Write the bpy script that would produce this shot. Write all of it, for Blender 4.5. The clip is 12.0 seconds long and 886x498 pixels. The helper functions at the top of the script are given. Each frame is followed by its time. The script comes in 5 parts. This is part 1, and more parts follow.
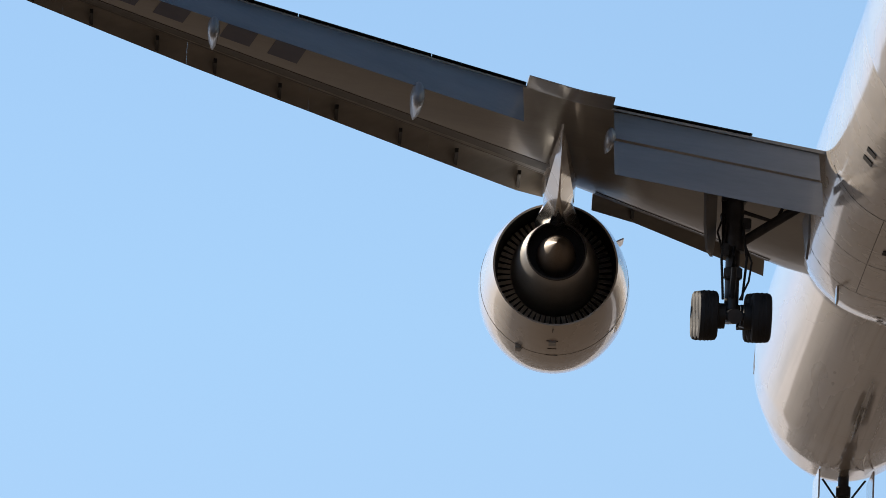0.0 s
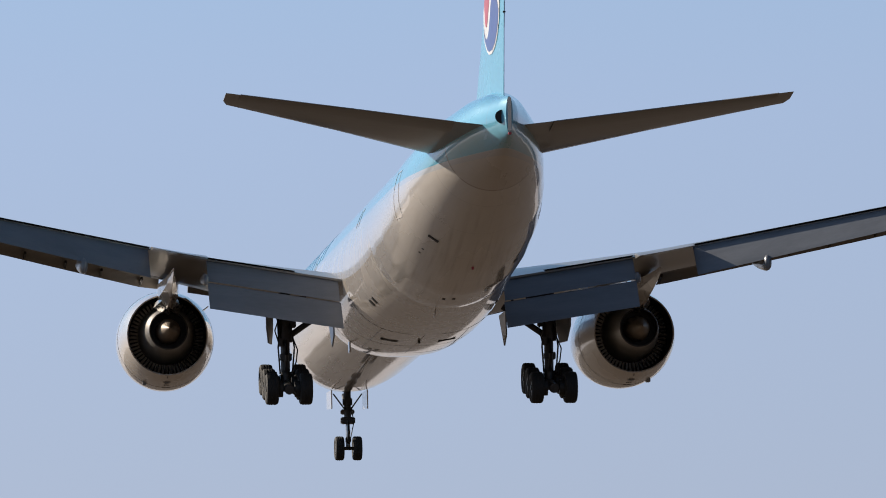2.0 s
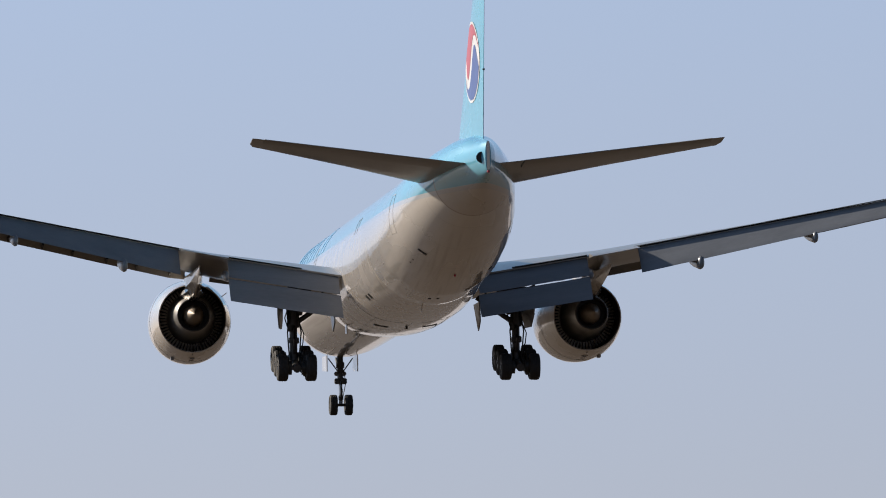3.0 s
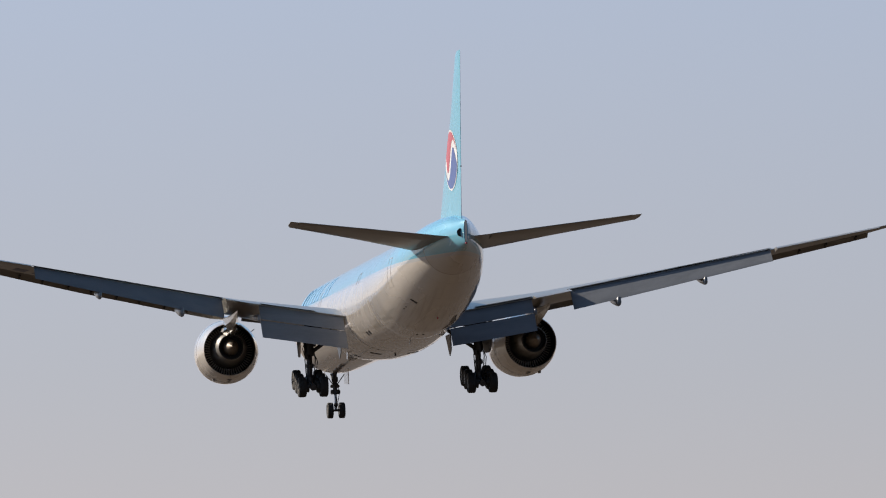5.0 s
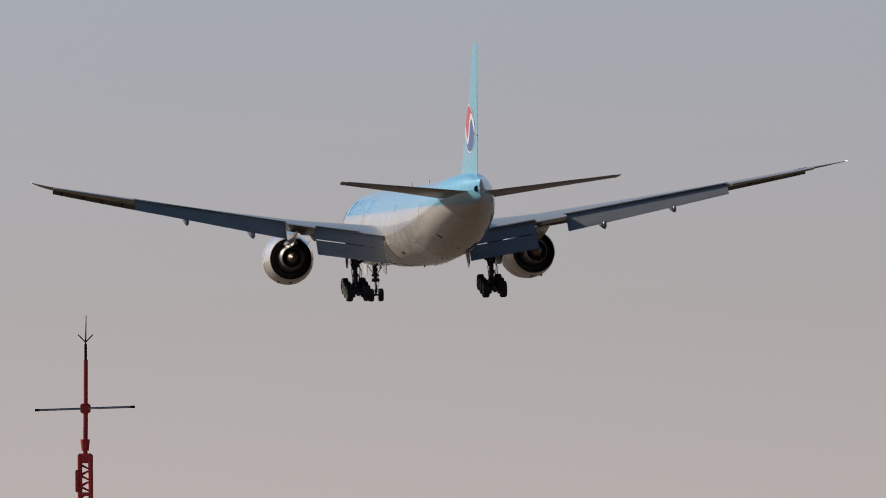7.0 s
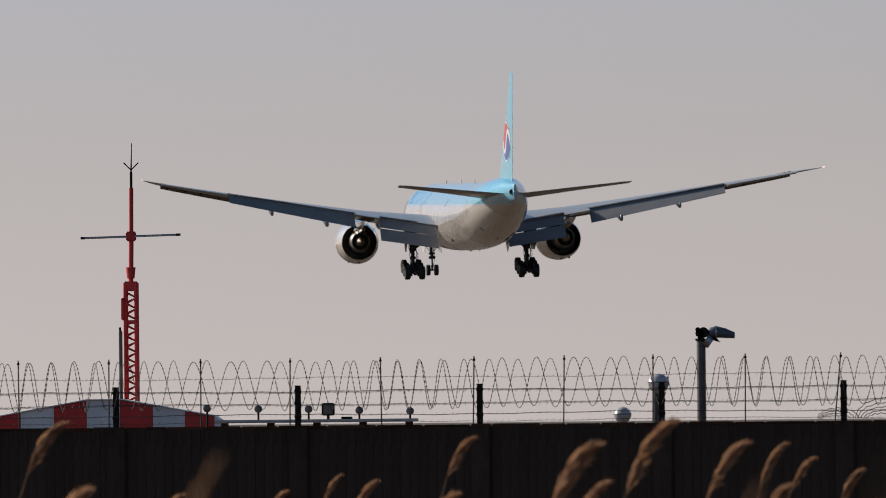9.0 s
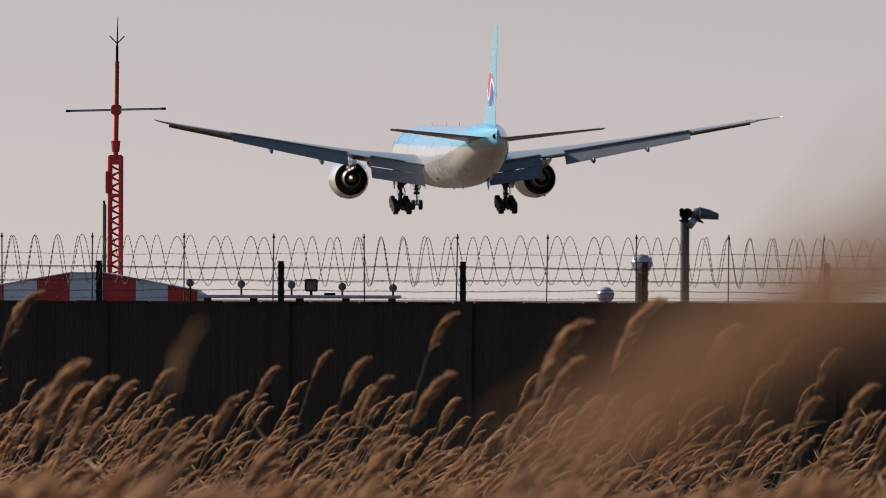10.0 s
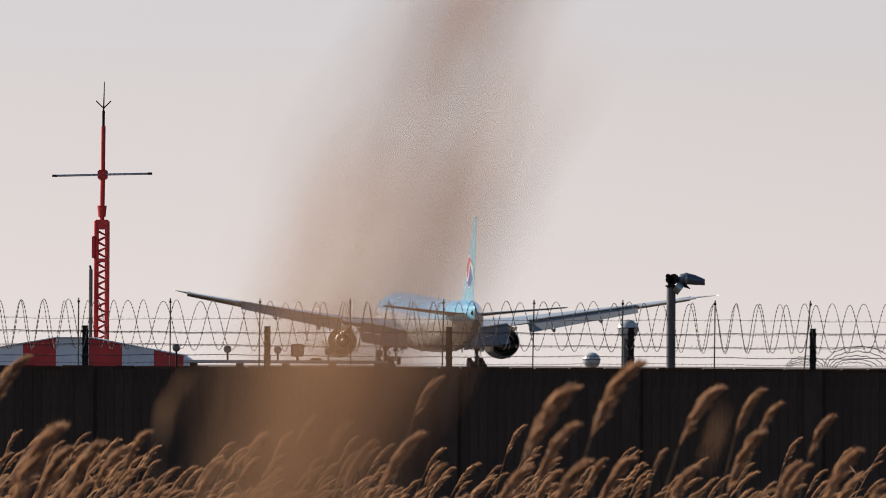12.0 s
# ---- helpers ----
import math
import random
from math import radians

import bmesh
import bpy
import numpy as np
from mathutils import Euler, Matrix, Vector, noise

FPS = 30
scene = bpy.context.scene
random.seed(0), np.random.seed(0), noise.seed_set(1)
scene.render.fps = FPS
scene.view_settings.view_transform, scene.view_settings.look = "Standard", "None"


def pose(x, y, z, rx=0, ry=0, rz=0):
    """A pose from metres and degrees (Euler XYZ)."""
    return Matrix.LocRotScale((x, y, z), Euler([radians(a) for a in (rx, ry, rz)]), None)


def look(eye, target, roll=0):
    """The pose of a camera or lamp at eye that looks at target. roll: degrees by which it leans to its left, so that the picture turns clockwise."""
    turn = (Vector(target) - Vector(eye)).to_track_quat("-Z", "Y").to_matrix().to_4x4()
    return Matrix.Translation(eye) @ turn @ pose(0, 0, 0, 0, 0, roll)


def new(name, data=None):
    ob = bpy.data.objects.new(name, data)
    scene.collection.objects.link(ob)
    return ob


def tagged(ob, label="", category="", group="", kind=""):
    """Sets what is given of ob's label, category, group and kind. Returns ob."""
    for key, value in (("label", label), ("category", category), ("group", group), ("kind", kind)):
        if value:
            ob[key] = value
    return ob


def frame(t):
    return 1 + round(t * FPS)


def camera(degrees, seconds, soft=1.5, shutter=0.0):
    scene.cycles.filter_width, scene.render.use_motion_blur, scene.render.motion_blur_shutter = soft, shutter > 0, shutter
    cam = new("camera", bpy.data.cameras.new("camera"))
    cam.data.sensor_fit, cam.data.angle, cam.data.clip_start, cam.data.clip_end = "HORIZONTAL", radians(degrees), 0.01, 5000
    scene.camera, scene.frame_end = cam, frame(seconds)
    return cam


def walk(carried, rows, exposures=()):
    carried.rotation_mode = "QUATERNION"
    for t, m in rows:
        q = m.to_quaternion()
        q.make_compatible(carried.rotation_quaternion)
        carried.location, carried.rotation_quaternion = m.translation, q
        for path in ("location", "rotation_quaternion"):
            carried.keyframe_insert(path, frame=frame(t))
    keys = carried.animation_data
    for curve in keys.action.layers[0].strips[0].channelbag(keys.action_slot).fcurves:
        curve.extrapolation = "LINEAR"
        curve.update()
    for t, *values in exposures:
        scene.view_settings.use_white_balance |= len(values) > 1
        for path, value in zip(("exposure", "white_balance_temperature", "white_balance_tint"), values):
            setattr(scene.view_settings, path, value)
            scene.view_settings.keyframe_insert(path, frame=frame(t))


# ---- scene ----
EYE = (0.0, 0.0, 3.35)


def aim(pan, tilt, roll):
    """Camera pose on its tripod: pan to the left, tilt up, roll, in degrees."""
    return Matrix.Translation(EYE) @ pose(0, 0, 0, 0, 0, pan) @ pose(0, 0, 0, tilt) @ pose(0, 0, 0, 0, roll) @ pose(0, 0, 0, 90)


def fly(x, y, z, heading, pitch, bank):
    """Airliner pose; x, y, z counted from the tripod head."""
    return pose(x, y, z + EYE[2]) @ pose(0, 0, 0, 0, 0, heading) @ pose(0, 0, 0, pitch) @ pose(0, 0, 0, 0, bank)


LENS = 5.443
AIM = [
    (0.00, 4.4916, 14.8964, -2.134),
    (0.50, 2.4129, 12.5064, -1.884),
    (1.00, 0.9932, 10.9968, -0.513),
    (1.50, 0.5840, 9.3162, 1.427),
    (2.00, 0.2665, 8.3478, 1.089),
    (2.50, 0.0807, 7.2216, 0.638),
    (2.70, 0.0518, 6.8636, 0.646),
    (3.10, -0.0130, 6.2032, 0.764),
    (3.50, -0.0706, 5.6559, 1.023),
    (3.90, -0.1191, 5.1765, 1.282),
    (4.30, -0.1559, 4.7223, 1.400),
    (4.50, -0.1880, 4.6241, 1.195),
    (5.00, -0.2550, 4.1097, 0.756),
    (5.50, -0.1449, 3.3720, 1.868),
    (6.00, -0.0770, 2.8776, 0.809),
    (6.50, -0.2124, 2.5064, 0.863),
    (7.00, -0.1114, 2.1086, 0.453),
    (7.20, -0.0490, 1.9521, 0.459),
    (7.60, -0.0155, 1.7301, 0.449),
    (8.00, 0.0618, 1.5292, 0.428),
    (8.40, 0.1406, 1.3430, 0.407),
    (8.80, 0.1788, 1.1655, 0.397),
    (9.00, 0.1769, 1.0492, 0.567),
    (9.50, 0.1714, 0.6105, 0.465),
    (10.00, 0.0830, 0.2967, -0.197),
    (10.50, 0.0878, 0.3200, -0.448),
    (11.00, 0.1744, 0.2654, -0.446),
    (11.50, 0.1136, 0.4239, -0.411),
    (12.00, 0.0000, 0.6983, -0.260),
]
FLIGHT = [
    (0.00, -5.51, 238.28, 66.84, 6.300, 2.152, 0.218),
    (0.50, -4.77, 274.35, 64.00, 6.022, 1.857, 0.227),
    (1.00, -4.09, 310.43, 61.19, 5.797, 2.478, 0.349),
    (1.50, -3.47, 346.53, 58.42, 6.101, 2.642, 0.263),
    (2.00, -2.91, 382.64, 55.67, 6.240, 2.909, -0.048),
    (2.50, -2.40, 418.77, 52.95, 6.290, 2.625, -0.036),
    (2.70, -2.22, 433.22, 51.87, 6.321, 2.571, -0.110),
    (3.10, -1.87, 462.15, 49.71, 6.522, 2.155, -0.303),
    (3.50, -1.55, 491.08, 47.58, 6.724, 1.739, -0.496),
    (3.90, -1.27, 520.03, 45.46, 6.925, 1.323, -0.687),
    (4.30, -1.02, 549.00, 43.35, 7.126, 0.907, -0.880),
    (4.50, -0.91, 563.49, 42.30, 7.184, 0.612, -0.948),
    (5.00, -0.66, 599.73, 39.70, 7.399, 0.370, -1.137),
    (5.50, -0.46, 636.00, 37.11, 7.588, 0.549, -1.541),
    (6.00, -0.30, 672.30, 34.54, 7.646, 0.783, -1.998),
    (6.50, -0.17, 708.63, 32.07, 7.586, 1.132, -1.587),
    (7.00, -0.21, 744.99, 29.47, 7.348, 1.396, -1.410),
    (7.20, -0.19, 759.55, 28.48, 7.283, 1.446, -1.345),
    (7.60, -0.16, 788.68, 26.48, 7.192, 1.421, -1.201),
    (8.00, -0.15, 817.83, 24.49, 7.101, 1.395, -1.057),
    (8.40, -0.17, 847.01, 22.52, 7.009, 1.371, -0.913),
    (8.80, -0.20, 876.22, 20.54, 6.918, 1.345, -0.770),
    (9.00, -0.23, 890.83, 19.55, 6.873, 1.300, -0.710),
    (9.50, -0.25, 927.40, 17.21, 7.000, 1.192, -0.616),
    (10.00, -0.38, 964.01, 14.68, 7.199, 1.159, -0.565),
    (10.50, -0.52, 1000.66, 12.26, 7.309, 1.007, -0.786),
    (11.00, -0.83, 1037.37, 9.64, 7.469, 1.420, -0.800),
    (11.50, -0.97, 1074.13, 7.20, 7.722, 1.567, -0.432),
    (12.00, -1.30, 1110.94, 4.74, 8.128, 1.750, 0.236),
]

cam = camera(LENS, 12.0, soft=0.8)
cam.data.dof.use_dof = True
cam.data.dof.focus_distance = 230.0
cam.data.dof.aperture_fstop = 12.5
EXPOSURES = [(0, 0.49), (0.5, 0.26), (1.0, 0.14), (1.5, 0.14), (2.5, 0.25), (4.5, 0.18), (5.5, 0.29), (6.0, 0.25), (6.5, 0.05), (7.0, -0.07), (7.2, -0.05), (9.0, 0.07), (9.5, 0.05), (10.0, 0.25), (10.5, 0.36), (11.0, 0.5), (12.0, 0.61)]
walk(cam, [(t, aim(a, b, c)) for t, a, b, c in AIM], EXPOSURES)

# ---- light ----
SUN_TO = Vector((-0.77, 0.43, 0.47)).normalized()
world = bpy.data.worlds.new("sky")
scene.world = world
world.use_nodes = True
wn, wl = world.node_tree.nodes, world.node_tree.links
wn.clear()
w_out = wn.new("ShaderNodeOutputWorld")
w_bg = wn.new("ShaderNodeBackground")
w_sky = wn.new("ShaderNodeTexSky")
w_sky.sky_type = "NISHITA"
w_sky.sun_disc = False
w_sky.sun_elevation = math.asin(SUN_TO.z)
w_sky.sun_rotation = math.atan2(SUN_TO.x, SUN_TO.y)
w_sky.air_density, w_sky.dust_density, w_sky.ozone_density = 1.0, 1.5, 1.5
w_tc = wn.new("ShaderNodeTexCoord")
w_sep = wn.new("ShaderNodeSeparateXYZ")
w_ramp = wn.new("ShaderNodeValToRGB")
w_mix = wn.new("ShaderNodeMix")
w_mix.data_type = "RGBA"
w_scale = wn.new("ShaderNodeVectorMath")
w_scale.operation = "SCALE"
w_scale.inputs["Scale"].default_value = 0.05
w_fac = wn.new("ShaderNodeMapRange")
w_fac.inputs["From Min"].default_value, w_fac.inputs["From Max"].default_value = 0.25, 0.65
w_bg.inputs["Strength"].default_value = 1.0
ramp = w_ramp.color_ramp
SKY = [(0.0, (0.515, 0.463, 0.445)), (0.03, (0.45, 0.42, 0.418)), (0.06, (0.40, 0.415, 0.46)), (0.10, (0.375, 0.43, 0.54)), (0.16, (0.345, 0.445, 0.63)), (0.20, (0.29, 0.445, 0.655)), (0.25, (0.272, 0.447, 0.665)), (0.5, (0.2, 0.38, 0.75))]
while len(ramp.elements) < len(SKY):
    ramp.elements.new(0.5)
for el, (p_, c_) in zip(ramp.elements, SKY):
    el.position, el.color = p_, (*c_, 1)
wl.new(w_tc.outputs["Generated"], w_sep.inputs[0])
wl.new(w_sep.outputs["Z"], w_ramp.inputs["Fac"])
wl.new(w_sep.outputs["Z"], w_fac.inputs["Value"])
wl.new(w_sky.outputs[0], w_scale.inputs[0])
wl.new(w_fac.outputs[0], w_mix.inputs["Factor"])
# hazy sky: brighter towards the sun, darker away from it
w_dot = wn.new("ShaderNodeVectorMath")
w_dot.operation = "DOT_PRODUCT"
w_dot.inputs[1].default_value = Vector((SUN_TO.x, SUN_TO.y, 0)).normalized()
w_glow = wn.new("ShaderNodeMapRange")
w_glow.inputs["From Min"].default_value, w_glow.inputs["From Max"].default_value = -1.0, 0.49
w_glow.inputs["To Min"].default_value, w_glow.inputs["To Max"].default_value = 0.27, 1.0
w_glow.clamp = False
w_haze = wn.new("ShaderNodeVectorMath")
w_haze.operation = "SCALE"
wl.new(w_tc.outputs["Generated"], w_dot.inputs[0])
wl.new(w_dot.outputs["Value"], w_glow.inputs["Value"])
wl.new(w_ramp.outputs[0], w_haze.inputs[0])
wl.new(w_glow.outputs[0], w_haze.inputs["Scale"])
wl.new(w_haze.outputs[0], w_mix.inputs["A"])
wl.new(w_scale.outputs[0], w_mix.inputs["B"])
wl.new(w_mix.outputs["Result"], w_bg.inputs["Color"])
wl.new(w_bg.outputs[0], w_out.inputs[0])

sun_data = bpy.data.lights.new("sun", "SUN")
sun_data.energy, sun_data.angle, sun_data.color = 5.0, radians(0.6), (1.0, 0.88, 0.74)
sun = new("sun", sun_data)
sun.matrix_world = look(tuple(SUN_TO * 50), (0, 0, 0))


# ---- materials ----
def material(name, color, rough=0.5, metal=0.0, vary=0.12, scale=3.0, bump=0.0, bump_scale=40.0, coat=0.0, second=None, stretch=(1, 1, 1), per_object=0.0):
    """A node material: base colour with stains and grain at two scales, roughness variation and fine relief."""
    m = bpy.data.materials.new(name)
    m.use_nodes = True
    n, l = m.node_tree.nodes, m.node_tree.links
    b = n["Principled BSDF"]
    b.inputs["Roughness"].default_value, b.inputs["Metallic"].default_value = rough, metal
    b.inputs["Coat Weight"].default_value = coat
    b.inputs["Coat Roughness"].default_value = 0.05
    tc = n.new("ShaderNodeTexCoord")
    mp = n.new("ShaderNodeMapping")
    mp.inputs["Scale"].default_value = stretch
    l.new(tc.outputs["Object"], mp.inputs[0])
    big, fine = n.new("ShaderNodeTexNoise"), n.new("ShaderNodeTexNoise")
    big.inputs["Scale"].default_value, big.inputs["Detail"].default_value = scale, 5
    fine.inputs["Scale"].default_value, fine.inputs["Detail"].default_value = scale * 9, 3
    l.new(mp.outputs[0], big.inputs["Vector"])
    l.new(mp.outputs[0], fine.inputs["Vector"])
    add = n.new("ShaderNodeMath")
    add.operation = "MULTIPLY_ADD"
    add.inputs[1].default_value = 0.35
    l.new(fine.outputs[0], add.inputs[0])
    l.new(big.outputs[0], add.inputs[2])
    rng = n.new("ShaderNodeMapRange")
    rng.inputs["From Min"].default_value, rng.inputs["From Max"].default_value = 0.45, 0.9
    l.new(add.outputs[0], rng.inputs["Value"])
    mix = n.new("ShaderNodeMix")
    mix.data_type = "RGBA"
    low = second or tuple(c * (1 - 2 * vary) for c in color)
    mix.inputs["A"].default_value, mix.inputs["B"].default_value = (*low, 1), (*color, 1)
    l.new(rng.outputs[0], mix.inputs["Factor"])
    last = mix.outputs["Result"]
    if per_object:
        info, hsv = n.new("ShaderNodeObjectInfo"), n.new("ShaderNodeHueSaturation")
        r2 = n.new("ShaderNodeMapRange")
        r2.inputs["To Min"].default_value, r2.inputs["To Max"].default_value = 1 - per_object, 1 + per_object
        l.new(info.outputs["Random"], r2.inputs["Value"])
        l.new(r2.outputs[0], hsv.inputs["Value"])
        l.new(last, hsv.inputs["Color"])
        last = hsv.outputs[0]
    l.new(last, b.inputs["Base Color"])
    rr = n.new("ShaderNodeMapRange")
    rr.inputs["To Min"].default_value, rr.inputs["To Max"].default_value = max(0.03, rough - 0.08), min(1, rough + 0.1)
    l.new(big.outputs[0], rr.inputs["Value"])
    l.new(rr.outputs[0], b.inputs["Roughness"])
    if bump:
        bt, bp = n.new("ShaderNodeTexNoise"), n.new("ShaderNodeBump")
        bt.inputs["Scale"].default_value = bump_scale
        bp.inputs["Strength"].default_value, bp.inputs["Distance"].default_value = bump, 0.02
        l.new(mp.outputs[0], bt.inputs["Vector"])
        l.new(bt.outputs[0], bp.inputs["Height"])
        l.new(bp.outputs[0], b.inputs["Normal"])
    return m


def livery():
    """Fuselage paint: light blue above the waist, a silver line, off-white below, with faint skin seams and belly streaks."""
    m = material("fuselage_paint", (0.69, 0.64, 0.58), 0.26, 0, 0.06, 0.5, coat=1.0, stretch=(1, 0.15, 1))
    n, l = m.node_tree.nodes, m.node_tree.links
    b = n["Principled BSDF"]
    white = b.inputs["Base Color"].links[0].from_socket
    tc, sep = n.new("ShaderNodeTexCoord"), n.new("ShaderNodeSeparateXYZ")
    l.new(tc.outputs["Object"], sep.inputs[0])

    def step(sock, lo, hi):
        r = n.new("ShaderNodeMapRange")
        r.inputs["From Min"].default_value, r.inputs["From Max"].default_value = lo, hi
        l.new(sock, r.inputs["Value"])
        return r.outputs[0]

    def blend(fac, a, c):
        x = n.new("ShaderNodeMix")
        x.data_type = "RGBA"
        l.new(fac, x.inputs["Factor"])
        if isinstance(a, tuple):
            x.inputs["A"].default_value = (*a, 1)
        else:
            l.new(a, x.inputs["A"])
        x.inputs["B"].default_value = (*c, 1)
        return x.outputs["Result"]

    def math_node(op, a, c):
        x = n.new("ShaderNodeMath")
        x.operation = op
        for sock, v in zip(x.inputs, (a, c)):
            if isinstance(v, float):
                sock.default_value = v
            elif v is not None:
                l.new(v, sock)
        return x.outputs[0]

    col = blend(step(sep.outputs["Z"], 0.84, 0.86), white, (0.52, 0.54, 0.56))
    col = blend(step(sep.outputs["Z"], 1.04, 1.06), col, (0.145, 0.45, 0.60))
    seam = n.new("ShaderNodeMath")
    seam.operation = "PINGPONG"
    seam.inputs[1].default_value = 1.55
    l.new(sep.outputs["Y"], seam.inputs[0])
    dark = step(seam.outputs[0], 0.022, 0.012)
    half = n.new("ShaderNodeMath")
    half.operation = "MULTIPLY"
    half.inputs[1].default_value = 0.28
    l.new(dark, half.inputs[0])
    col = blend(half.outputs[0], col, (0.22, 0.21, 0.2))
    # the tail cone's join; below the waist aft of it, shade and ground reflection tinted in
    join = math_node("MULTIPLY", step(math_node("ABSOLUTE", math_node("ADD", sep.outputs["Y"], 29.6), None), 0.07, 0.04), 0.55)
    col = blend(join, col, (0.16, 0.13, 0.11))
    # brown tint stands in for the darker, ground-reflecting underside
    cone = math_node("MULTIPLY", math_node("MULTIPLY", step(sep.outputs["Y"], -29.55, -29.65), step(sep.outputs["Z"], 1.04, 1.02)), 0.35)
    col = blend(cone, col, (0.36, 0.28, 0.22))
    streak = n.new("ShaderNodeTexNoise")
    mp = n.new("ShaderNodeMapping")
    mp.inputs["Scale"].default_value = (2.6, 0.05, 0.4)
    streak.inputs["Scale"].default_value, streak.inputs["Detail"].default_value = 1.6, 6
    l.new(tc.outputs["Object"], mp.inputs[0])
    l.new(mp.outputs[0], streak.inputs["Vector"])
    s1 = step(streak.outputs[0], 0.50, 0.76)
    low = step(sep.outputs["Z"], -0.2, -2.4)
    s2 = n.new("ShaderNodeMath")
    s2.operation = "MULTIPLY"
    l.new(s1, s2.inputs[0])
    l.new(low, s2.inputs[1])
    s3 = n.new("ShaderNodeMath")
    s3.operation = "MULTIPLY"
    s3.inputs[1].default_value = 0.8
    l.new(s2.outputs[0], s3.inputs[0])
    col = blend(s3.outputs[0], col, (0.30, 0.26, 0.22))
    # two sooty smears behind the nose wheels
    side = math_node("ABSOLUTE", math_node("ADD", sep.outputs["X"], 0.05), None)
    side = math_node("ABSOLUTE", math_node("SUBTRACT", side, 0.27), None)
    smear = math_node("MULTIPLY", step(side, 0.22, 0.05), step(sep.outputs["Y"], 15.8, 17.0))
    smear = math_node("MULTIPLY", smear, step(sep.outputs["Y"], 27.0, 19.0))
    smear = math_node("MULTIPLY", smear, step(streak.outputs[0], 0.30, 0.62))
    smear = math_node("MULTIPLY", math_node("MULTIPLY", smear, step(sep.outputs["Z"], -2.7, -2.9)), 0.8)
    col = blend(smear, col, (0.10, 0.085, 0.075))
    b.inputs["Metallic"].default_value = 0.08
    l.new(col, b.inputs["Base Color"])
    return m


M_BODY = livery()
M_WHITE = material("white_paint", (0.66, 0.605, 0.54), 0.26, 0.08, 0.05, 0.8, coat=1.0)
M_BLUE = material("light_blue_paint", (0.145, 0.45, 0.60), 0.25, 0, 0.04, 0.8, coat=0.5)
M_WING = material("wing_grey_paint", (0.26, 0.245, 0.225), 0.32, 0, 0.16, 0.5, stretch=(0.4, 1.5, 1), coat=0.2)
M_FLAP = material("flap_grey_paint", (0.215, 0.229, 0.25), 0.33, 0, 0.12, 0.7, stretch=(0.3, 1.5, 1.5), coat=0.25)
# dark grey of panel seams, also of the shade painted behind the slats
M_SLAT = material("cove_shade_and_seams", (0.085, 0.078, 0.07), 0.5, 0, 0.15, 1.0)
M_STEEL = material("bare_steel", (0.62, 0.60, 0.57), 0.25, 1, 0.1, 1.5)
M_CORE = material("core_cowl_metal", (0.52, 0.50, 0.47), 0.35, 0.75, 0.12, 1.5)
M_DARKMETAL = material("burnt_metal", (0.10, 0.09, 0.08), 0.42, 0.8, 0.2, 2.0)
M_PLUG = material("exhaust_plug_metal", (0.32, 0.265, 0.21), 0.5, 0.4, 0.2, 2.0)
# near-black of the linings, also of the disc that shades the duct's depth
M_LINER = material("duct_liner_and_shade", (0.016, 0.016, 0.018), 0.5, 0.2, 0.2, 3.0)
M_RUBBER = material("tyre_rubber", (0.018, 0.018, 0.019), 0.75, 0, 0.2, 5.0, bump=0.2)
M_GEAR = material("gear_grey_paint", (0.065, 0.064, 0.066), 0.45, 0.2, 0.25, 4.0)
M_TIP = material("tip_lamp", (0.7, 0.62, 0.58), 0.3, 0, 0.05, 4.0)
M_TIP.node_tree.nodes["Principled BSDF"].inputs["Emission Color"].default_value = (1.0, 0.62, 0.5, 1)
M_TIP.node_tree.nodes["Principled BSDF"].inputs["Emission Strength"].default_value = 0.8
M_RIM = material("dull_wheel_rim", (0.13, 0.115, 0.10), 0.5, 0.3, 0.25, 6.0)
M_BLACK = material("black_gap", (0.02, 0.02, 0.02), 0.6, 0, 0.1, 3.0)
M_NAVY = material("navy_marking", (0.02, 0.03, 0.09), 0.35, 0, 0.1, 2.0)
M_BLUEMARK = material("blue_marking", (0.075, 0.12, 0.34), 0.35, 0, 0.06, 2.0)
M_LETTER = material("lettering_blue", (0.12, 0.34, 0.58), 0.35, 0, 0.06, 2.0)
M_RED_MARK = material("red_marking", (0.50, 0.085, 0.105), 0.35, 0, 0.06, 2.0)
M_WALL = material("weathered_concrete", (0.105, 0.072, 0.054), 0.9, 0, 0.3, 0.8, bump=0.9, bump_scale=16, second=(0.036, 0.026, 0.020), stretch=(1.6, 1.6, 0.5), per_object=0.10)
M_COPING = material("rust_stained_coping", (0.10, 0.052, 0.032), 0.9, 0, 0.3, 2.0, bump=0.6, bump_scale=20, second=(0.03, 0.018, 0.013), per_object=0.3)
M_POST = material("dark_steel_post", (0.030, 0.024, 0.020), 0.75, 0.0, 0.25, 6.0)
M_ROD = material("weathered_rod", (0.10, 0.085, 0.075), 0.6, 0.3, 0.3, 8.0)
M_WIRE = material("rusty_wire", (0.085, 0.075, 0.068), 0.75, 0.05, 0.3, 8.0)
M_RED = material("mast_red_paint", (0.60, 0.03, 0.025), 0.5, 0, 0.18, 2.5, per_object=0.1)
M_PALE = material("weathered_white_paint", (0.72, 0.73, 0.75), 0.5, 0, 0.12, 1.2, per_object=0.06)
M_POLE = material("pole_blue_grey", (0.11, 0.105, 0.10), 0.55, 0.2, 0.2, 3.0)
M_HOUSING = material("housing_blue_grey", (0.10, 0.12, 0.16), 0.4, 0.2, 0.15, 3.0)
for m_ in (M_WALL, M_COPING, M_POST):
    m_.node_tree.nodes["Principled BSDF"].inputs["Specular IOR Level"].default_value = 0.12
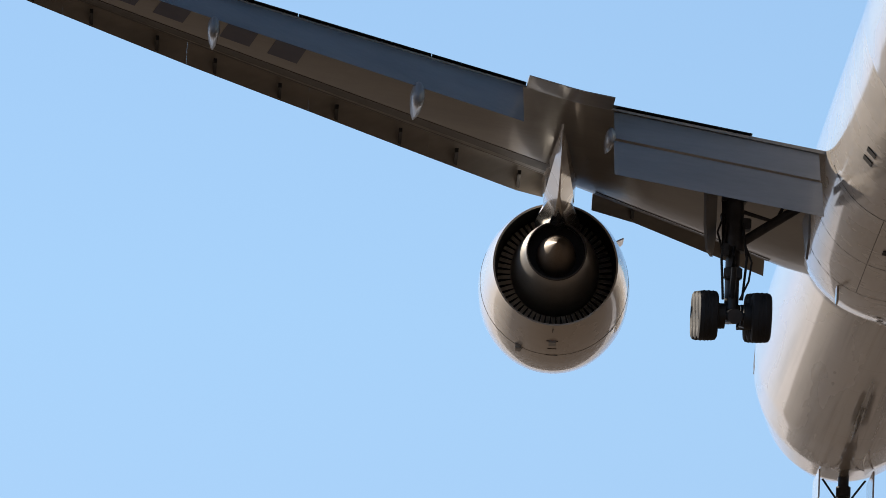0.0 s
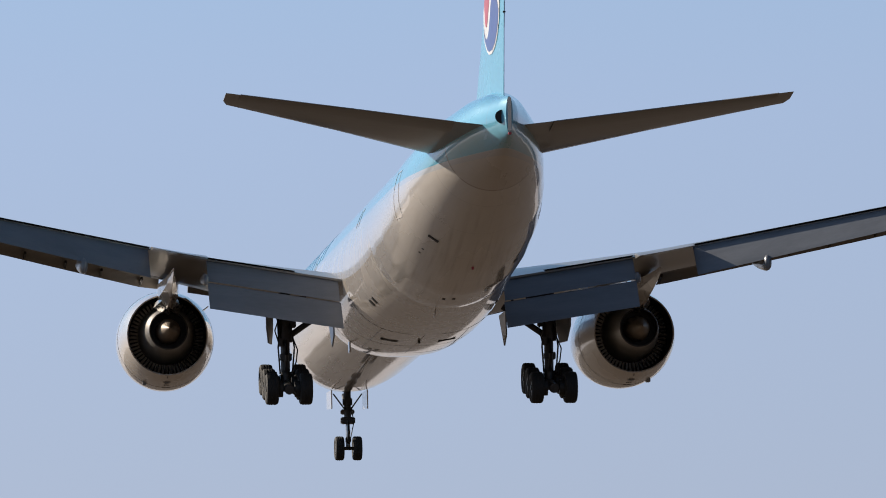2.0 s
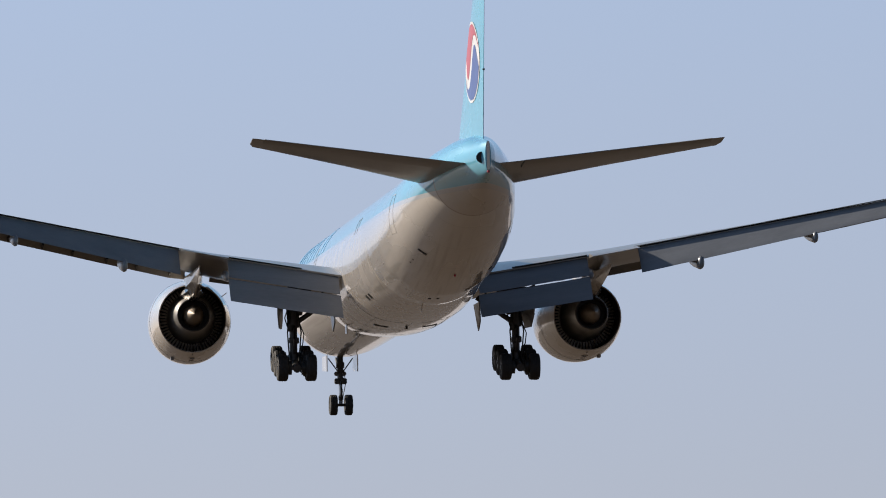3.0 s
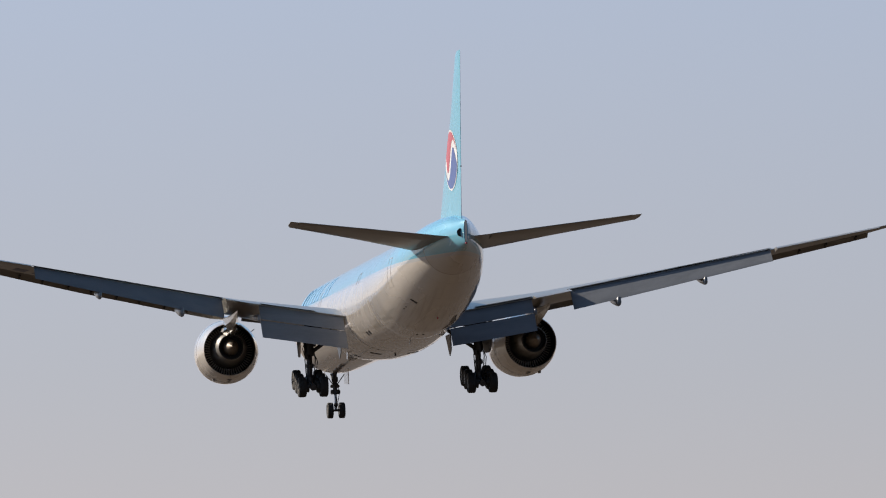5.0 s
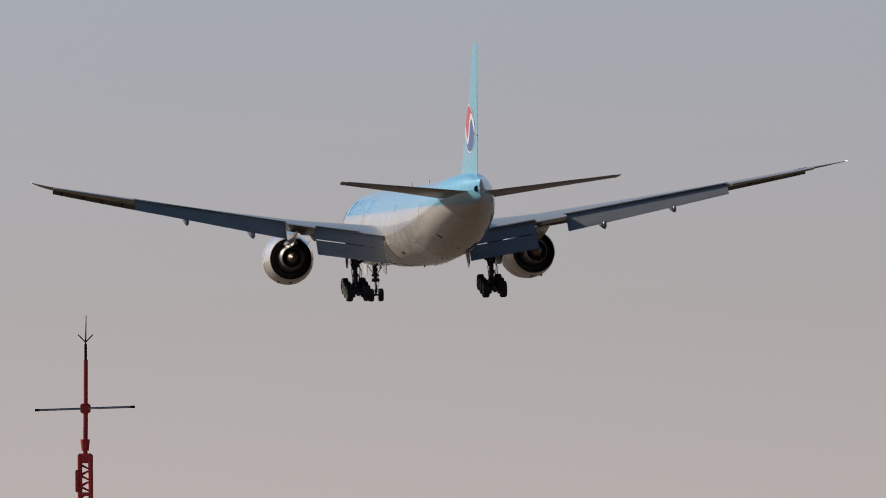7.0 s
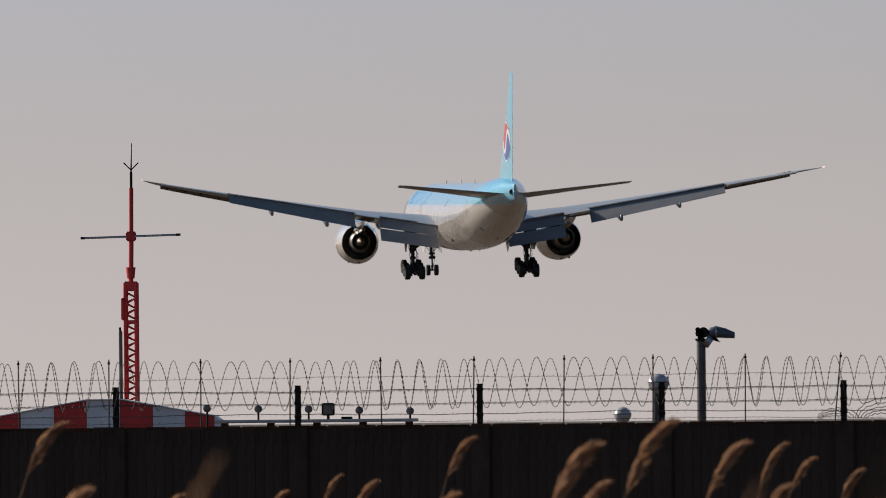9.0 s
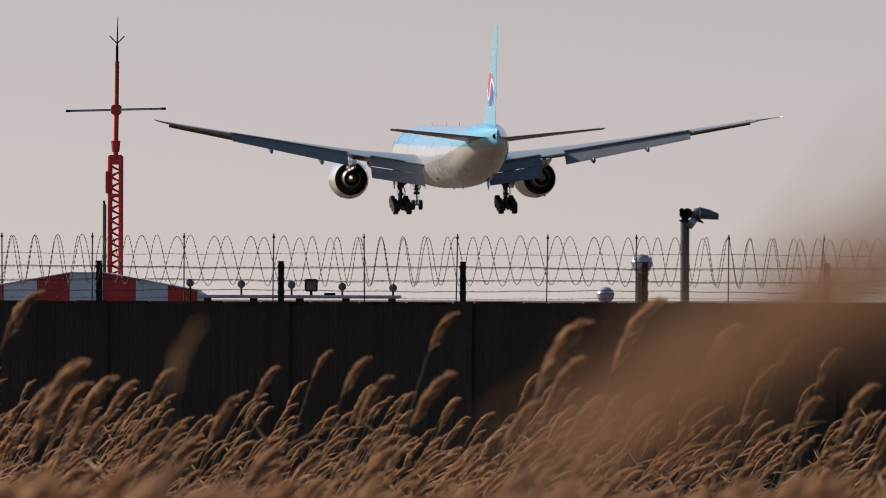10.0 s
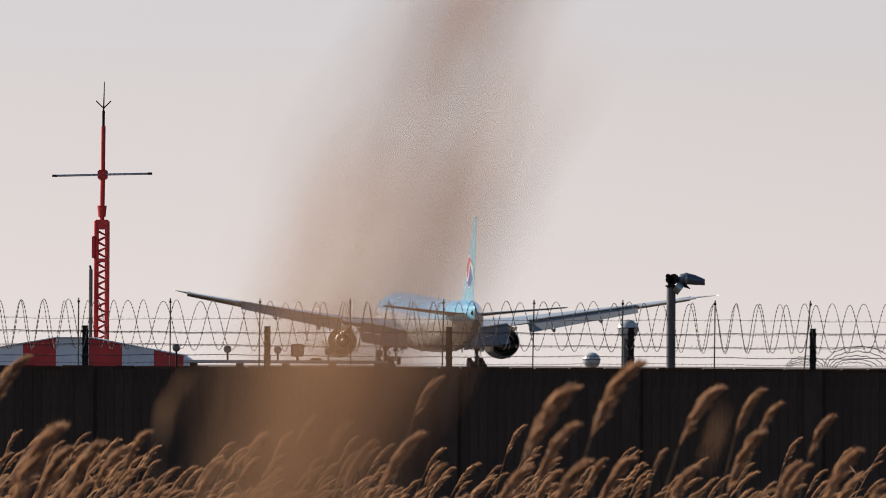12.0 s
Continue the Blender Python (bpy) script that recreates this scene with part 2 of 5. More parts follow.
M_GALV = material("galvanised_metal", (0.45, 0.46, 0.48), 0.3, 0.8, 0.15, 4.0)
M_GLASS = material("lamp_glass", (0.13, 0.11, 0.10), 0.3, 0.0, 0.15, 3.0, coat=0.3)
M_DOME = material("dome_grey", (0.55, 0.56, 0.58), 0.25, 0.3, 0.15, 6.0)
M_GROUND = material("dry_earth", (0.078, 0.053, 0.032), 0.95, 0, 0.3, 0.15, bump=0.6, bump_scale=3, second=(0.045, 0.031, 0.020))
M_STEM = material("reed_stem", (0.34, 0.20, 0.09), 0.7, 0, 0.25, 3.0, per_object=0.2)
M_PLUME = material("reed_plume", (0.40, 0.23, 0.135), 0.85, 0, 0.25, 14.0, per_object=0.2)


def let_light_through(m, color, share):
    """Thin dry plant matter: part of the light passes through it."""
    n, l = m.node_tree.nodes, m.node_tree.links
    tr, mx = n.new("ShaderNodeBsdfTranslucent"), n.new("ShaderNodeMixShader")
    tr.inputs["Color"].default_value = (*color, 1)
    mx.inputs["Fac"].default_value = share
    l.new(n["Principled BSDF"].outputs[0], mx.inputs[1])
    l.new(tr.outputs[0], mx.inputs[2])
    l.new(mx.outputs[0], n["Material Output"].inputs["Surface"])


let_light_through(M_PLUME, (0.46, 0.265, 0.145), 0.40)
let_light_through(M_STEM, (0.34, 0.20, 0.10), 0.25)


# ---- mesh helpers ----
def mesh_of(bm, smooth=40):
    bmesh.ops.recalc_face_normals(bm, faces=bm.faces)
    me = bpy.data.meshes.new("mesh")
    bm.to_mesh(me)
    bm.free()
    if smooth:
        me.set_sharp_from_angle(angle=radians(smooth)) if len(me.polygons) else None
        for p in me.polygons:
            p.use_smooth = True
    return me


def part(name, bm, mat, parent=None, label="", smooth=40):
    """Links a bmesh (or a ready mesh) as one mesh object under a thing or part."""
    me = bm if isinstance(bm, bpy.types.Mesh) else mesh_of(bm, smooth)
    if not me.materials:
        me.materials.append(mat)
    ob = new(name, me)
    ob.parent = parent
    if label:
        ob["label"] = label
    return ob


def loft(rings, close=True, cap=True, bm=None):
    """Skin over rings of equal point count."""
    bm = bm or bmesh.new()
    vs = [[bm.verts.new(p) for p in r] for r in rings]
    n = len(rings[0])
    for a, b in zip(vs, vs[1:]):
        for i in range(n if close else n - 1):
            j = (i + 1) % n
            bm.faces.new((a[i], a[j], b[j], b[i]))
    if cap and close:
        bm.faces.new(vs[0])
        bm.faces.new(vs[-1])
    return bm


def revolve(profile, centre, n=40, bm=None):
    """Turned form about an axis along y through centre; profile of (y, radius)."""
    cx, cz = centre
    rings = [[(cx + r * math.cos(2 * math.pi * i / n), y, cz + r * math.sin(2 * math.pi * i / n)) for i in range(n)] for y, r in profile]
    return loft(rings, True, False, bm)


def tube(points, r, n=8, bm=None, r1=None):
    """Round bar along points, tapering from r to r1."""
    pts = [Vector(p) for p in points]
    r1 = r if r1 is None else r1
    rings = []
    for i, p in enumerate(pts):
        d = (pts[min(i + 1, len(pts) - 1)] - pts[max(i - 1, 0)]).normalized()
        u = d.cross(Vector((0, 0, 1)) if abs(d.z) < 0.9 else Vector((0, 1, 0))).normalized()
        v = d.cross(u)
        rr = r + (r1 - r) * i / max(1, len(pts) - 1)
        rings.append([p + u * rr * math.cos(2 * math.pi * k / n) + v * rr * math.sin(2 * math.pi * k / n) for k in range(n)])
    return loft(rings, True, True, bm)


def box(x0, x1, y0, y1, z0, z1, bevel=0.0, bm=None):
    bm = bm or bmesh.new()
    vs = [bm.verts.new((x, y, z)) for x in (x0, x1) for y in (y0, y1) for z in (z0, z1)]
    fs = [bm.faces.new([vs[i] for i in q]) for q in ((0, 1, 3, 2), (4, 6, 7, 5), (0, 4, 5, 1), (2, 3, 7, 6), (0, 2, 6, 4), (1, 5, 7, 3))]
    if bevel:
        es = {e for f in fs for e in f.edges}
        bmesh.ops.bevel(bm, geom=list(es), offset=bevel, segments=2, affect="EDGES")
    return bm


def thing(name, label, category, group="", kind=""):
    return tagged(new(name), label, category, group, kind)


def lerp(a, b, t):
    return a + (b - a) * t


def table(rows, x):
    """Value at x on a broken line of (x, value)."""
    for (a, u), (b, v) in zip(rows, rows[1:]):
        if x <= b:
            return lerp(u, v, max(0.0, (x - a) / (b - a)))
    return rows[-1][1]


# ---- airliner: x to starboard, y forward, z up, origin on the hull's axis over the main wheels ----
airliner = thing("airliner", "twin-engine airliner, light blue over off-white, wheels down for landing", "airplane")

# stations of the hull: y, half width, top, bottom
HULL = [(37.1, 0.05, -0.75, -0.85), (36.7, 0.62, -0.2, -1.45), (35.8, 1.2, 0.45, -2.0), (34.3, 1.85, 1.35, -2.5), (32.3, 2.45, 2.2, -2.85), (29.5, 2.92, 2.85, -3.04), (26.5, 3.08, 3.08, -3.1),
        (22, 3.1, 3.1, -3.1), (12, 3.1, 3.1, -3.1), (2, 3.1, 3.1, -3.1), (-8, 3.1, 3.1, -3.1), (-13.5, 3.1, 3.1, -3.08), (-16.5, 3.05, 3.1, -2.88), (-20, 2.95, 3.2, -2.35), (-23.5, 2.7, 3.33, -1.62),
        (-27, 2.28, 3.46, -0.78), (-30, 1.75, 3.48, 0.0), (-32.5, 1.12, 3.36, 0.66), (-34.2, 0.66, 3.06, 1.06), (-35.3, 0.36, 2.92, 1.3), (-35.8, 0.13, 2.84, 1.42)]


def hull_at(y):
    rows = HULL[::-1]
    return [table([(r[0], r[k]) for r in rows], y) for k in (1, 2, 3)]


def build_fuselage():
    rings = []
    ys = sorted({r[0] for r in HULL} | set(np.arange(-35, 36, 1.0).tolist()), reverse=True)
    for y in ys:
        w, top, bot = hull_at(y)
        c, h = (top + bot) / 2, (top - bot) / 2
        rings.append([(w * math.sin(2 * math.pi * i / 72), y, c - h * math.cos(2 * math.pi * i / 72)) for i in range(72)])
    fus = part("fuselage", loft(rings), M_BODY, airliner, "light blue upper hull over glossy off-white belly", 60)
    # belly fairing: a shell proud of the hull's lower half
    shell = ((-13, -0.05), (-12.2, 0.01), (-10.5, 0.10), (-8.5, 0.20), (-6, 0.30), (-3, 0.38), (0, 0.42), (4, 0.42), (7.0, 0.38), (8.2, 0.30), (9.2, 0.12), (10.2, -0.12), (11.5, -0.35))

    def shell_r(y, a):
        k = max(0.0, min(1.0, (math.cos(a) + 0.3) / 0.75))
        return 3.09 + table(shell, y) * k * (0.75 + 0.75 * abs(math.sin(2 * a)) ** 2)

    def on_shell(y, deg, bm):
        """Moves a flat plate made at the origin onto the shell; deg from the keel, to port."""
        a = radians(deg)
        r = shell_r(y, a)
        lo, hi = shell_r(y, a - 0.04), shell_r(y, a + 0.04)
        dx = -hi * math.sin(a + 0.04) + lo * math.sin(a - 0.04)
        dz = -hi * math.cos(a + 0.04) + lo * math.cos(a - 0.04)
        tilt = math.degrees(math.atan2(dz, -dx))
        bmesh.ops.transform(bm, matrix=pose(-r * math.sin(a), y, -r * math.cos(a), 0, tilt, 0), verts=bm.verts)
        return bm

    rings = []
    for y, proud in shell:
        ring = []
        for i in range(41):
            a = radians(-108 + 216 * i / 40)
            r = shell_r(y, a)
            ring.append((r * math.sin(a), y, -r * math.cos(a)))
        ring += [(2.5 * math.sin(radians(q)), y, -2.5 * math.cos(radians(q))) for q in (100, 50, 0, -50, -100)]
        rings.append(ring)
    fair = part("belly_fairing", loft(rings), M_WHITE, airliner, "glossy off-white wing-to-body fairing", 60)
    for deg in (-20, 20):
        part("air_outlet", on_shell(-0.3, deg, box(-0.36, 0.36, -0.22, 0.22, -0.012, 0.012, 0.004)), M_BLACK, fair)
    for y, lo, hi in ((-3.4, -62, -8), (-3.4, 8, 62), (1.6, -66, 66), (5.2, -66, 66)):
        bm = bmesh.new()
        rr = []
        for k in range(25):
            a = radians(lerp(lo, hi, k / 24))
            rr.append([((shell_r(yy, a) + d) * math.sin(a), yy, -(shell_r(yy, a) + d) * math.cos(a)) for yy, d in ((y, -0.01), (y, 0.004), (y + 0.02, 0.003), (y + 0.02, -0.01))])
        part("panel_seam", loft(rr, bm=bm), M_SLAT, fair)
    for x in (-1.75, 0.0, 1.75):
        rr = []
        for k in range(13):
            y = lerp(-3.4, 5.2, k / 12)
            a = math.asin(x / 3.5)
            r = shell_r(y, a)
            rr.append([((r + d) * math.sin(a) + e, y, -(r + d) * math.cos(a)) for e, d in ((-0.009, -0.01), (-0.009, 0.003), (0.009, 0.003), (0.009, -0.01))])
        part("panel_seam", loft(rr), M_SLAT, fair)
    part("drain_mast", box(-0.05, 0.05, -0.9, -0.65, -3.5, -3.35, 0.01), M_DARKMETAL, fair)
    part("belly_antenna", box(-2.3, -2.24, 5.6, 6.1, -3.32, -2.8, 0.02), M_WHITE, fair)
    # dark vents on the flank
    for y in (-7.0, -7.75):
        part("flank_vent", on_shell(y, 47, box(-0.16, 0.16, -0.2, 0.2, -0.012, 0.012, 0.004)), M_BLACK, fair)
    w, top, bot = hull_at(-22.8)
    bm = box(-0.24, 0.24, -0.11, 0.11, -0.012, 0.012, 0.004)
    a = radians(36)
    bmesh.ops.transform(bm, matrix=pose(-w * math.sin(a), -22.8, (top + bot) / 2 - (top - bot) / 2 * math.cos(a) - 0.01, -10, 36, 0), verts=bm.verts)
    part("outflow_valve", bm, M_BLACK, fus)
    # small fittings under the aft hull: y, degrees from the keel to port, half width, half length, drop
    for nm, mat, y, deg, hw, hl, drop in (("drain_port", M_BLACK, -18.6, -44, 0.10, 0.2, 0.012), ("belly_beacon", M_RED_MARK, -20.6, -3, 0.045, 0.06, 0.08), ("drain_port", M_BLACK, -15.2, 1, 0.06, 0.12, 0.02), ("drain_port", M_BLACK, -15.0, 8, 0.06, 0.12, 0.02), ("blade_antenna", M_WHITE, -11.6, 8, 0.025, 0.22, 0.34), ("static_port", M_BLACK, -21.0, 40, 0.05, 0.05, 0.012), ("static_port", M_BLACK, -20.4, 41, 0.05, 0.05, 0.012)):
        w, top, bot = hull_at(y)
        q = radians(deg)
        bm = box(-hw, hw, -hl, hl, -drop, 0.03, min(hw, drop) * 0.3)
        slope = math.degrees(math.atan2(hull_at(y - 0.5)[2] - hull_at(y + 0.5)[2], 1.0))
        bmesh.ops.transform(bm, matrix=pose(-w * math.sin(q), y, (top + bot) / 2 - (top - bot) / 2 * math.cos(q), -slope * math.cos(q), deg, 0), verts=bm.verts)
        part(nm, bm, mat, fus)
    # tail cone exhaust on the port side
    bm = tube([(-0.15, -34.9, 2.12), (-0.25, -35.5, 2.1)], 0.26, 20)
    part("exhaust_pipe", bm, M_LINER, fus, "dark auxiliary power exhaust")
    part("tail_end_plate", box(-0.07, 0.07, -35.88, -35.78, 1.5, 2.8, 0.03), M_STEEL, fus, "pale metal edge of the tail cone")
    part("tail_light", tube([(0, -35.7, 1.44), (0, -35.92, 1.42)], 0.06, 10), M_RED_MARK, fus, "small red tail light")
    # doors on the port and starboard side: thin raised frames
    for y in (-21.0, -6.0, 14.0, 29.0):
        for sx in (-1, 1):
            w, top, bot = hull_at(y)
            bm = bmesh.new()
            for (y0, y1, z0, z1) in ((-0.55, -0.5, -0.3, 1.55), (0.5, 0.55, -0.3, 1.55), (-0.5, 0.5, 1.5, 1.55), (-0.5, 0.5, -0.3, -0.25)):
                rr = []
                for k in range(7):
                    z = lerp(z0, z1, k / 6)
                    rows = []
                    for yy in (y + y0, y + y1):
                        w, top, bot = hull_at(yy)
                        c, h = (top + bot) / 2, (top - bot) / 2
                        x = w * math.sqrt(max(0, 1 - ((z - c) / h) ** 2))
                        rows += [(sx * (x - 0.01), yy, z), (sx * (x + 0.012), yy, z)]
                    rr.append([rows[0], rows[1], rows[3], rows[2]])
                loft(rr, True, True, bm)
            part("door_frame", bm, M_WHITE, fus, "pale outline of a cabin door")
    # large airline lettering on the hull, as plain bars
    for sx in (-1, 1):
        for k in range(9):
            if k == 6:
                continue
            y0 = 26.0 - 1.75 * k
            rr = []
            for j in range(6):
                z = lerp(1.15, 2.35, j / 5)
                x = math.sqrt(3.1 ** 2 - z * z)
                rr.append([(sx * (x - 0.01), y0, z), (sx * (x + 0.012), y0, z), (sx * (x + 0.012), y0 - 1.0, z), (sx * (x - 0.01), y0 - 1.0, z)])
            part("lettering_bar", loft(rr), M_LETTER, fus)
    # crown antennas
    for y in (18.0, 6.0, -5.0):
        part("blade_antenna", box(-0.03, 0.03, y - 0.25, y + 0.25, 3.05, 3.42, 0.015), M_WHITE, fus)
    return fus


def wing_te(x):
    """Fixed trailing edge: y."""
    return table([(3.0, -1.75), (9.8, -1.75), (30.4, -9.0), (31.4, -10.6), (32.35, -12.9)], x)


def wing_le(x):
    return table([(3.0, 11.7), (9.8, 6.9), (30.4, -6.9), (31.4, -9.2), (32.35, -12.5)], x)


def wing_z(x):
    return -0.95 + 0.158 * (x - 3.34) + 0.0003 * (x - 3.34) ** 2


def wing_twist(x):
    return table([(3, 0.012), (12, 0.0), (24, -0.03), (33, -0.05)], x)


FOIL = [(0, 0), (0.012, 0.20), (0.05, 0.42), (0.15, 0.58), (0.35, 0.62), (0.6, 0.50), (0.82, 0.27), (1, 0.03), (1, -0.03), (0.82, -0.13), (0.6, -0.36), (0.35, -0.58), (0.15, -0.50), (0.05, -0.32), (0.012, -0.14)]


def foil(x, le, te, zle, zte, thick, sx=1):
    """Wing section at span x."""
    return [(sx * x, lerp(le, te, u), lerp(zle, zte, u) + v * thick) for u, v in FOIL]


def panel(x0, x1, hinge, depth, drop, thick, sx, steps=6):
    """Hinged trailing-edge panel: hinge(x) -> (y, z); depth aft and drop at both ends."""
    rings = []
    for k in range(steps + 1):
        x = lerp(x0, x1, k / steps)
        y, z = hinge(x)
        dy, dz = lerp(*depth, k / steps), lerp(*drop, k / steps)
        n = Vector((0, dz, dy)).normalized()
        ring = []
        for u, v in ((0, -0.5), (0.0, 0.5), (0.06, 0.8), (0.2, 1.0), (0.5, 0.8), (0.8, 0.42), (1, 0.08), (1, -0.08), (0.8, -0.25), (0.5, -0.4), (0.2, -0.6), (0.06, -0.62)):
            w = thick * lerp(1, 0.7, k / steps) * v * 0.5
            ring.append((sx * x, y - dy * u + n.y * w, z - dz * u + n.z * w))
        rings.append(ring)
    return loft(rings)


def build_wing(sx):
    side = "port" if sx < 0 else "starboard"
    xs = [2.6, 3.4, 5, 7, 8.8, 9.8, 11.3, 14, 17, 20, 23.6, 27, 30.2, 30.8, 31.4, 31.9, 32.3]
    rings = []
    for x in xs:
        le, te, z = wing_le(x), wing_te(x), wing_z(x)
        c = le - te
        rings.append(foil(x, le, te, z + c * wing_twist(x), z, c * table([(3, 0.115), (10, 0.095), (32, 0.085)], x), sx))
    wing = part("wing", loft(rings), M_WING, airliner, "swept grey wing", 35)
    # trailing-edge panels
    part("inboard_flap", panel(3.42, 8.86, lambda x: (wing_te(x) + 0.15, wing_z(x) + 0.02), (0.95, 0.95), (0.98, 0.98), 0.34, sx), M_FLAP, wing, "lowered blue-grey flap")
    part("aft_flap", panel(3.38, 8.88, lambda x: (wing_te(x) - 0.82, wing_z(x) - 1.06), (1.08, 1.08), (1.12, 1.14), 0.24, sx), M_FLAP, wing, "lowered blue-grey flap")
    part("flaperon", panel(8.92, 11.2, lambda x: (wing_te(x) + 0.02, wing_z(x) + 0.02), (1.7, 1.6), (0.12, 0.10), 0.26, sx), M_WING, wing)
    part("outboard_flap", panel(11.3, 23.7, lambda x: (wing_te(x) + 0.1, wing_z(x) + 0.02), (1.5, 1.0), (1.32, 0.8), 0.34, sx, 10), M_FLAP, wing, "lowered blue-grey flap")
    part("aileron", panel(23.95, 30.3, lambda x: (wing_te(x) + 0.05, wing_z(x) - 0.12), (1.25, 0.8), (-0.06, -0.04), 0.40, sx), M_WING, wing, "grey aileron")
    for x0, x1 in ((5.2, 8.9), (11.22, 13.75), (13.77, 17.3), (17.32, 23.75)):
        part("spoiler", panel(x0, x1, lambda x: (wing_te(x) + 0.9, wing_z(x) + 0.13), (1.0, 1.0), (0.04, 0.04), 0.09, sx), M_BLACK, wing, "dark spoiler edge")
    # slats with their tracks
    spans = [(3.9, 8.9)] + [(10.2 + 3.32 * k, 10.2 + 3.32 * k + 3.318) for k in range(6)]
    for x0, x1 in spans:
        rings = []
        for k in range(5):
            x = lerp(x0, x1, k / 4)
            le, z, c = wing_le(x), wing_z(x), wing_le(x) - wing_te(x)
            s = max(0.55, table([(8, 0.06), (11, 0.085)], x) * c)
            y0, z0 = le + 0.18 + 0.012 * c, z - table([(8, 0.012), (11, 0.050), (20, 0.085), (30, 0.10)], x) * c - 0.02
            rings.append([(sx * x, y0 + dy * s, z0 + dz * s) for dy, dz in ((0.55, -0.35), (0.62, -0.15), (0.5, 0.12), (0.2, 0.35), (-0.35, 0.55), (-0.85, 0.62), (-0.85, 0.58), (-0.3, 0.38), (0.1, 0.1), (0.3, -0.2), (0.45, -0.38))])
        part("slat", loft(rings), M_WING, wing, "extended leading-edge slat")
        for x in (lerp(x0, x1, 0.24), lerp(x0, x1, 0.77)):
            # curved track: from the wing's nose out along the slat's inside
            le, z, c = wing_le(x), wing_z(x), wing_le(x) - wing_te(x)
            s = max(0.55, table([(8, 0.06), (11, 0.085)], x) * c)
            y0, z0 = le + 0.18 + 0.012 * c, z - table([(8, 0.012), (11, 0.050), (20, 0.085), (30, 0.10)], x) * c - 0.02
            rings = [[(sx * x + w, y0 + dy * s, z0 + dz * s + h) for w, h in ((-0.045, 0.06), (0.045, 0.06), (0.045, -0.06), (-0.045, -0.06))] for dy, dz in ((0.50, -0.24), (0.25, -0.15), (-0.05, -0.07), (-0.4, 0.0), (-0.9, 0.04))]
            part("slat_track", loft(rings), M_BLACK, wing, "dark curved slat track")
    # dark sheets on the wing's underside: the shade behind the slats, put in as colour
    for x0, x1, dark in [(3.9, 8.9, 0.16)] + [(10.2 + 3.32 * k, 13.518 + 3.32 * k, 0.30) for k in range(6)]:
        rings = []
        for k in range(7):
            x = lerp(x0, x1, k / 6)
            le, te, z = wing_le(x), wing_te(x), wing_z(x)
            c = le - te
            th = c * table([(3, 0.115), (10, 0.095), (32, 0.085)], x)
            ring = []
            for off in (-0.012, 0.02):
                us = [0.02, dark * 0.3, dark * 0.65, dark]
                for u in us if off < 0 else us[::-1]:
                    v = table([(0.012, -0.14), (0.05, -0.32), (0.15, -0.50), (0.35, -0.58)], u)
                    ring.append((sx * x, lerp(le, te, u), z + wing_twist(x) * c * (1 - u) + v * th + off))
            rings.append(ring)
        part("slat_cove", loft(rings), M_SLAT, wing, "dark sheet for the shade behind the slat")
    # flap track fairings
    for x, s in ((14.1, 1.0), (19.5, 0.85), (8.95, 0.7)):
        y, z = wing_te(x), wing_z(x)
        rings = []
        for dy, w, up, dn in ((3.2, 0.04, -0.86, -1.0), (2.2, 0.11, -0.82, -1.2), (1.0, 0.16, -0.8, -1.42), (-0.2, 0.19, -0.85, -1.58), (-0.9, 0.19, -0.95, -1.66), (-1.25, 0.16, -1.04, -1.66), (-1.38, 0.10, -1.14, -1.60), (-1.42, 0.03, -1.28, -1.48)):
            rings.append([(sx * x + w * s * math.sin(2 * math.pi * i / 14), y + dy * s, z + s * ((up + dn) / 2 - (up - dn) / 2 * math.cos(2 * math.pi * i / 14))) for i in range(14)])
        part("flap_track_fairing", loft(rings), M_FLAP, wing, "pale flap track fairing", 45)
    part("wingtip_light", tube([(sx * 32.28, -12.5, wing_z(32.3)), (sx * 32.42, -13.0, wing_z(32.3) + 0.03)], 0.045, 8), M_TIP, wing, "glowing wingtip light")
    if sx < 0:
        # registration under the port wing, as plain slanted bars
        for k in range(6):
            x = 17.0 + 1.28 * k + (0.5 if k > 1 else 0)
            ring = []
            for dx, u in ((0.25, 0.44), (1.05, 0.44), (0.8, 0.68), (0, 0.68)):
                xx = x + dx
                le, te, z = wing_le(xx), wing_te(xx), wing_z(xx)
                c = le - te
                t = c * table([(3, 0.115), (10, 0.095), (32, 0.085)], xx)
                zz = z + wing_twist(xx) * c * (1 - u) + t * table([(0.35, -0.58), (0.6, -0.36), (0.82, -0.13)], u)
                ring.append(Vector((-xx, lerp(le, te, u), zz - 0.006)))
            part("registration_bar", loft([ring, [p - Vector((0, 0, 0.006)) for p in ring]]), M_NAVY, wing)
    return wing


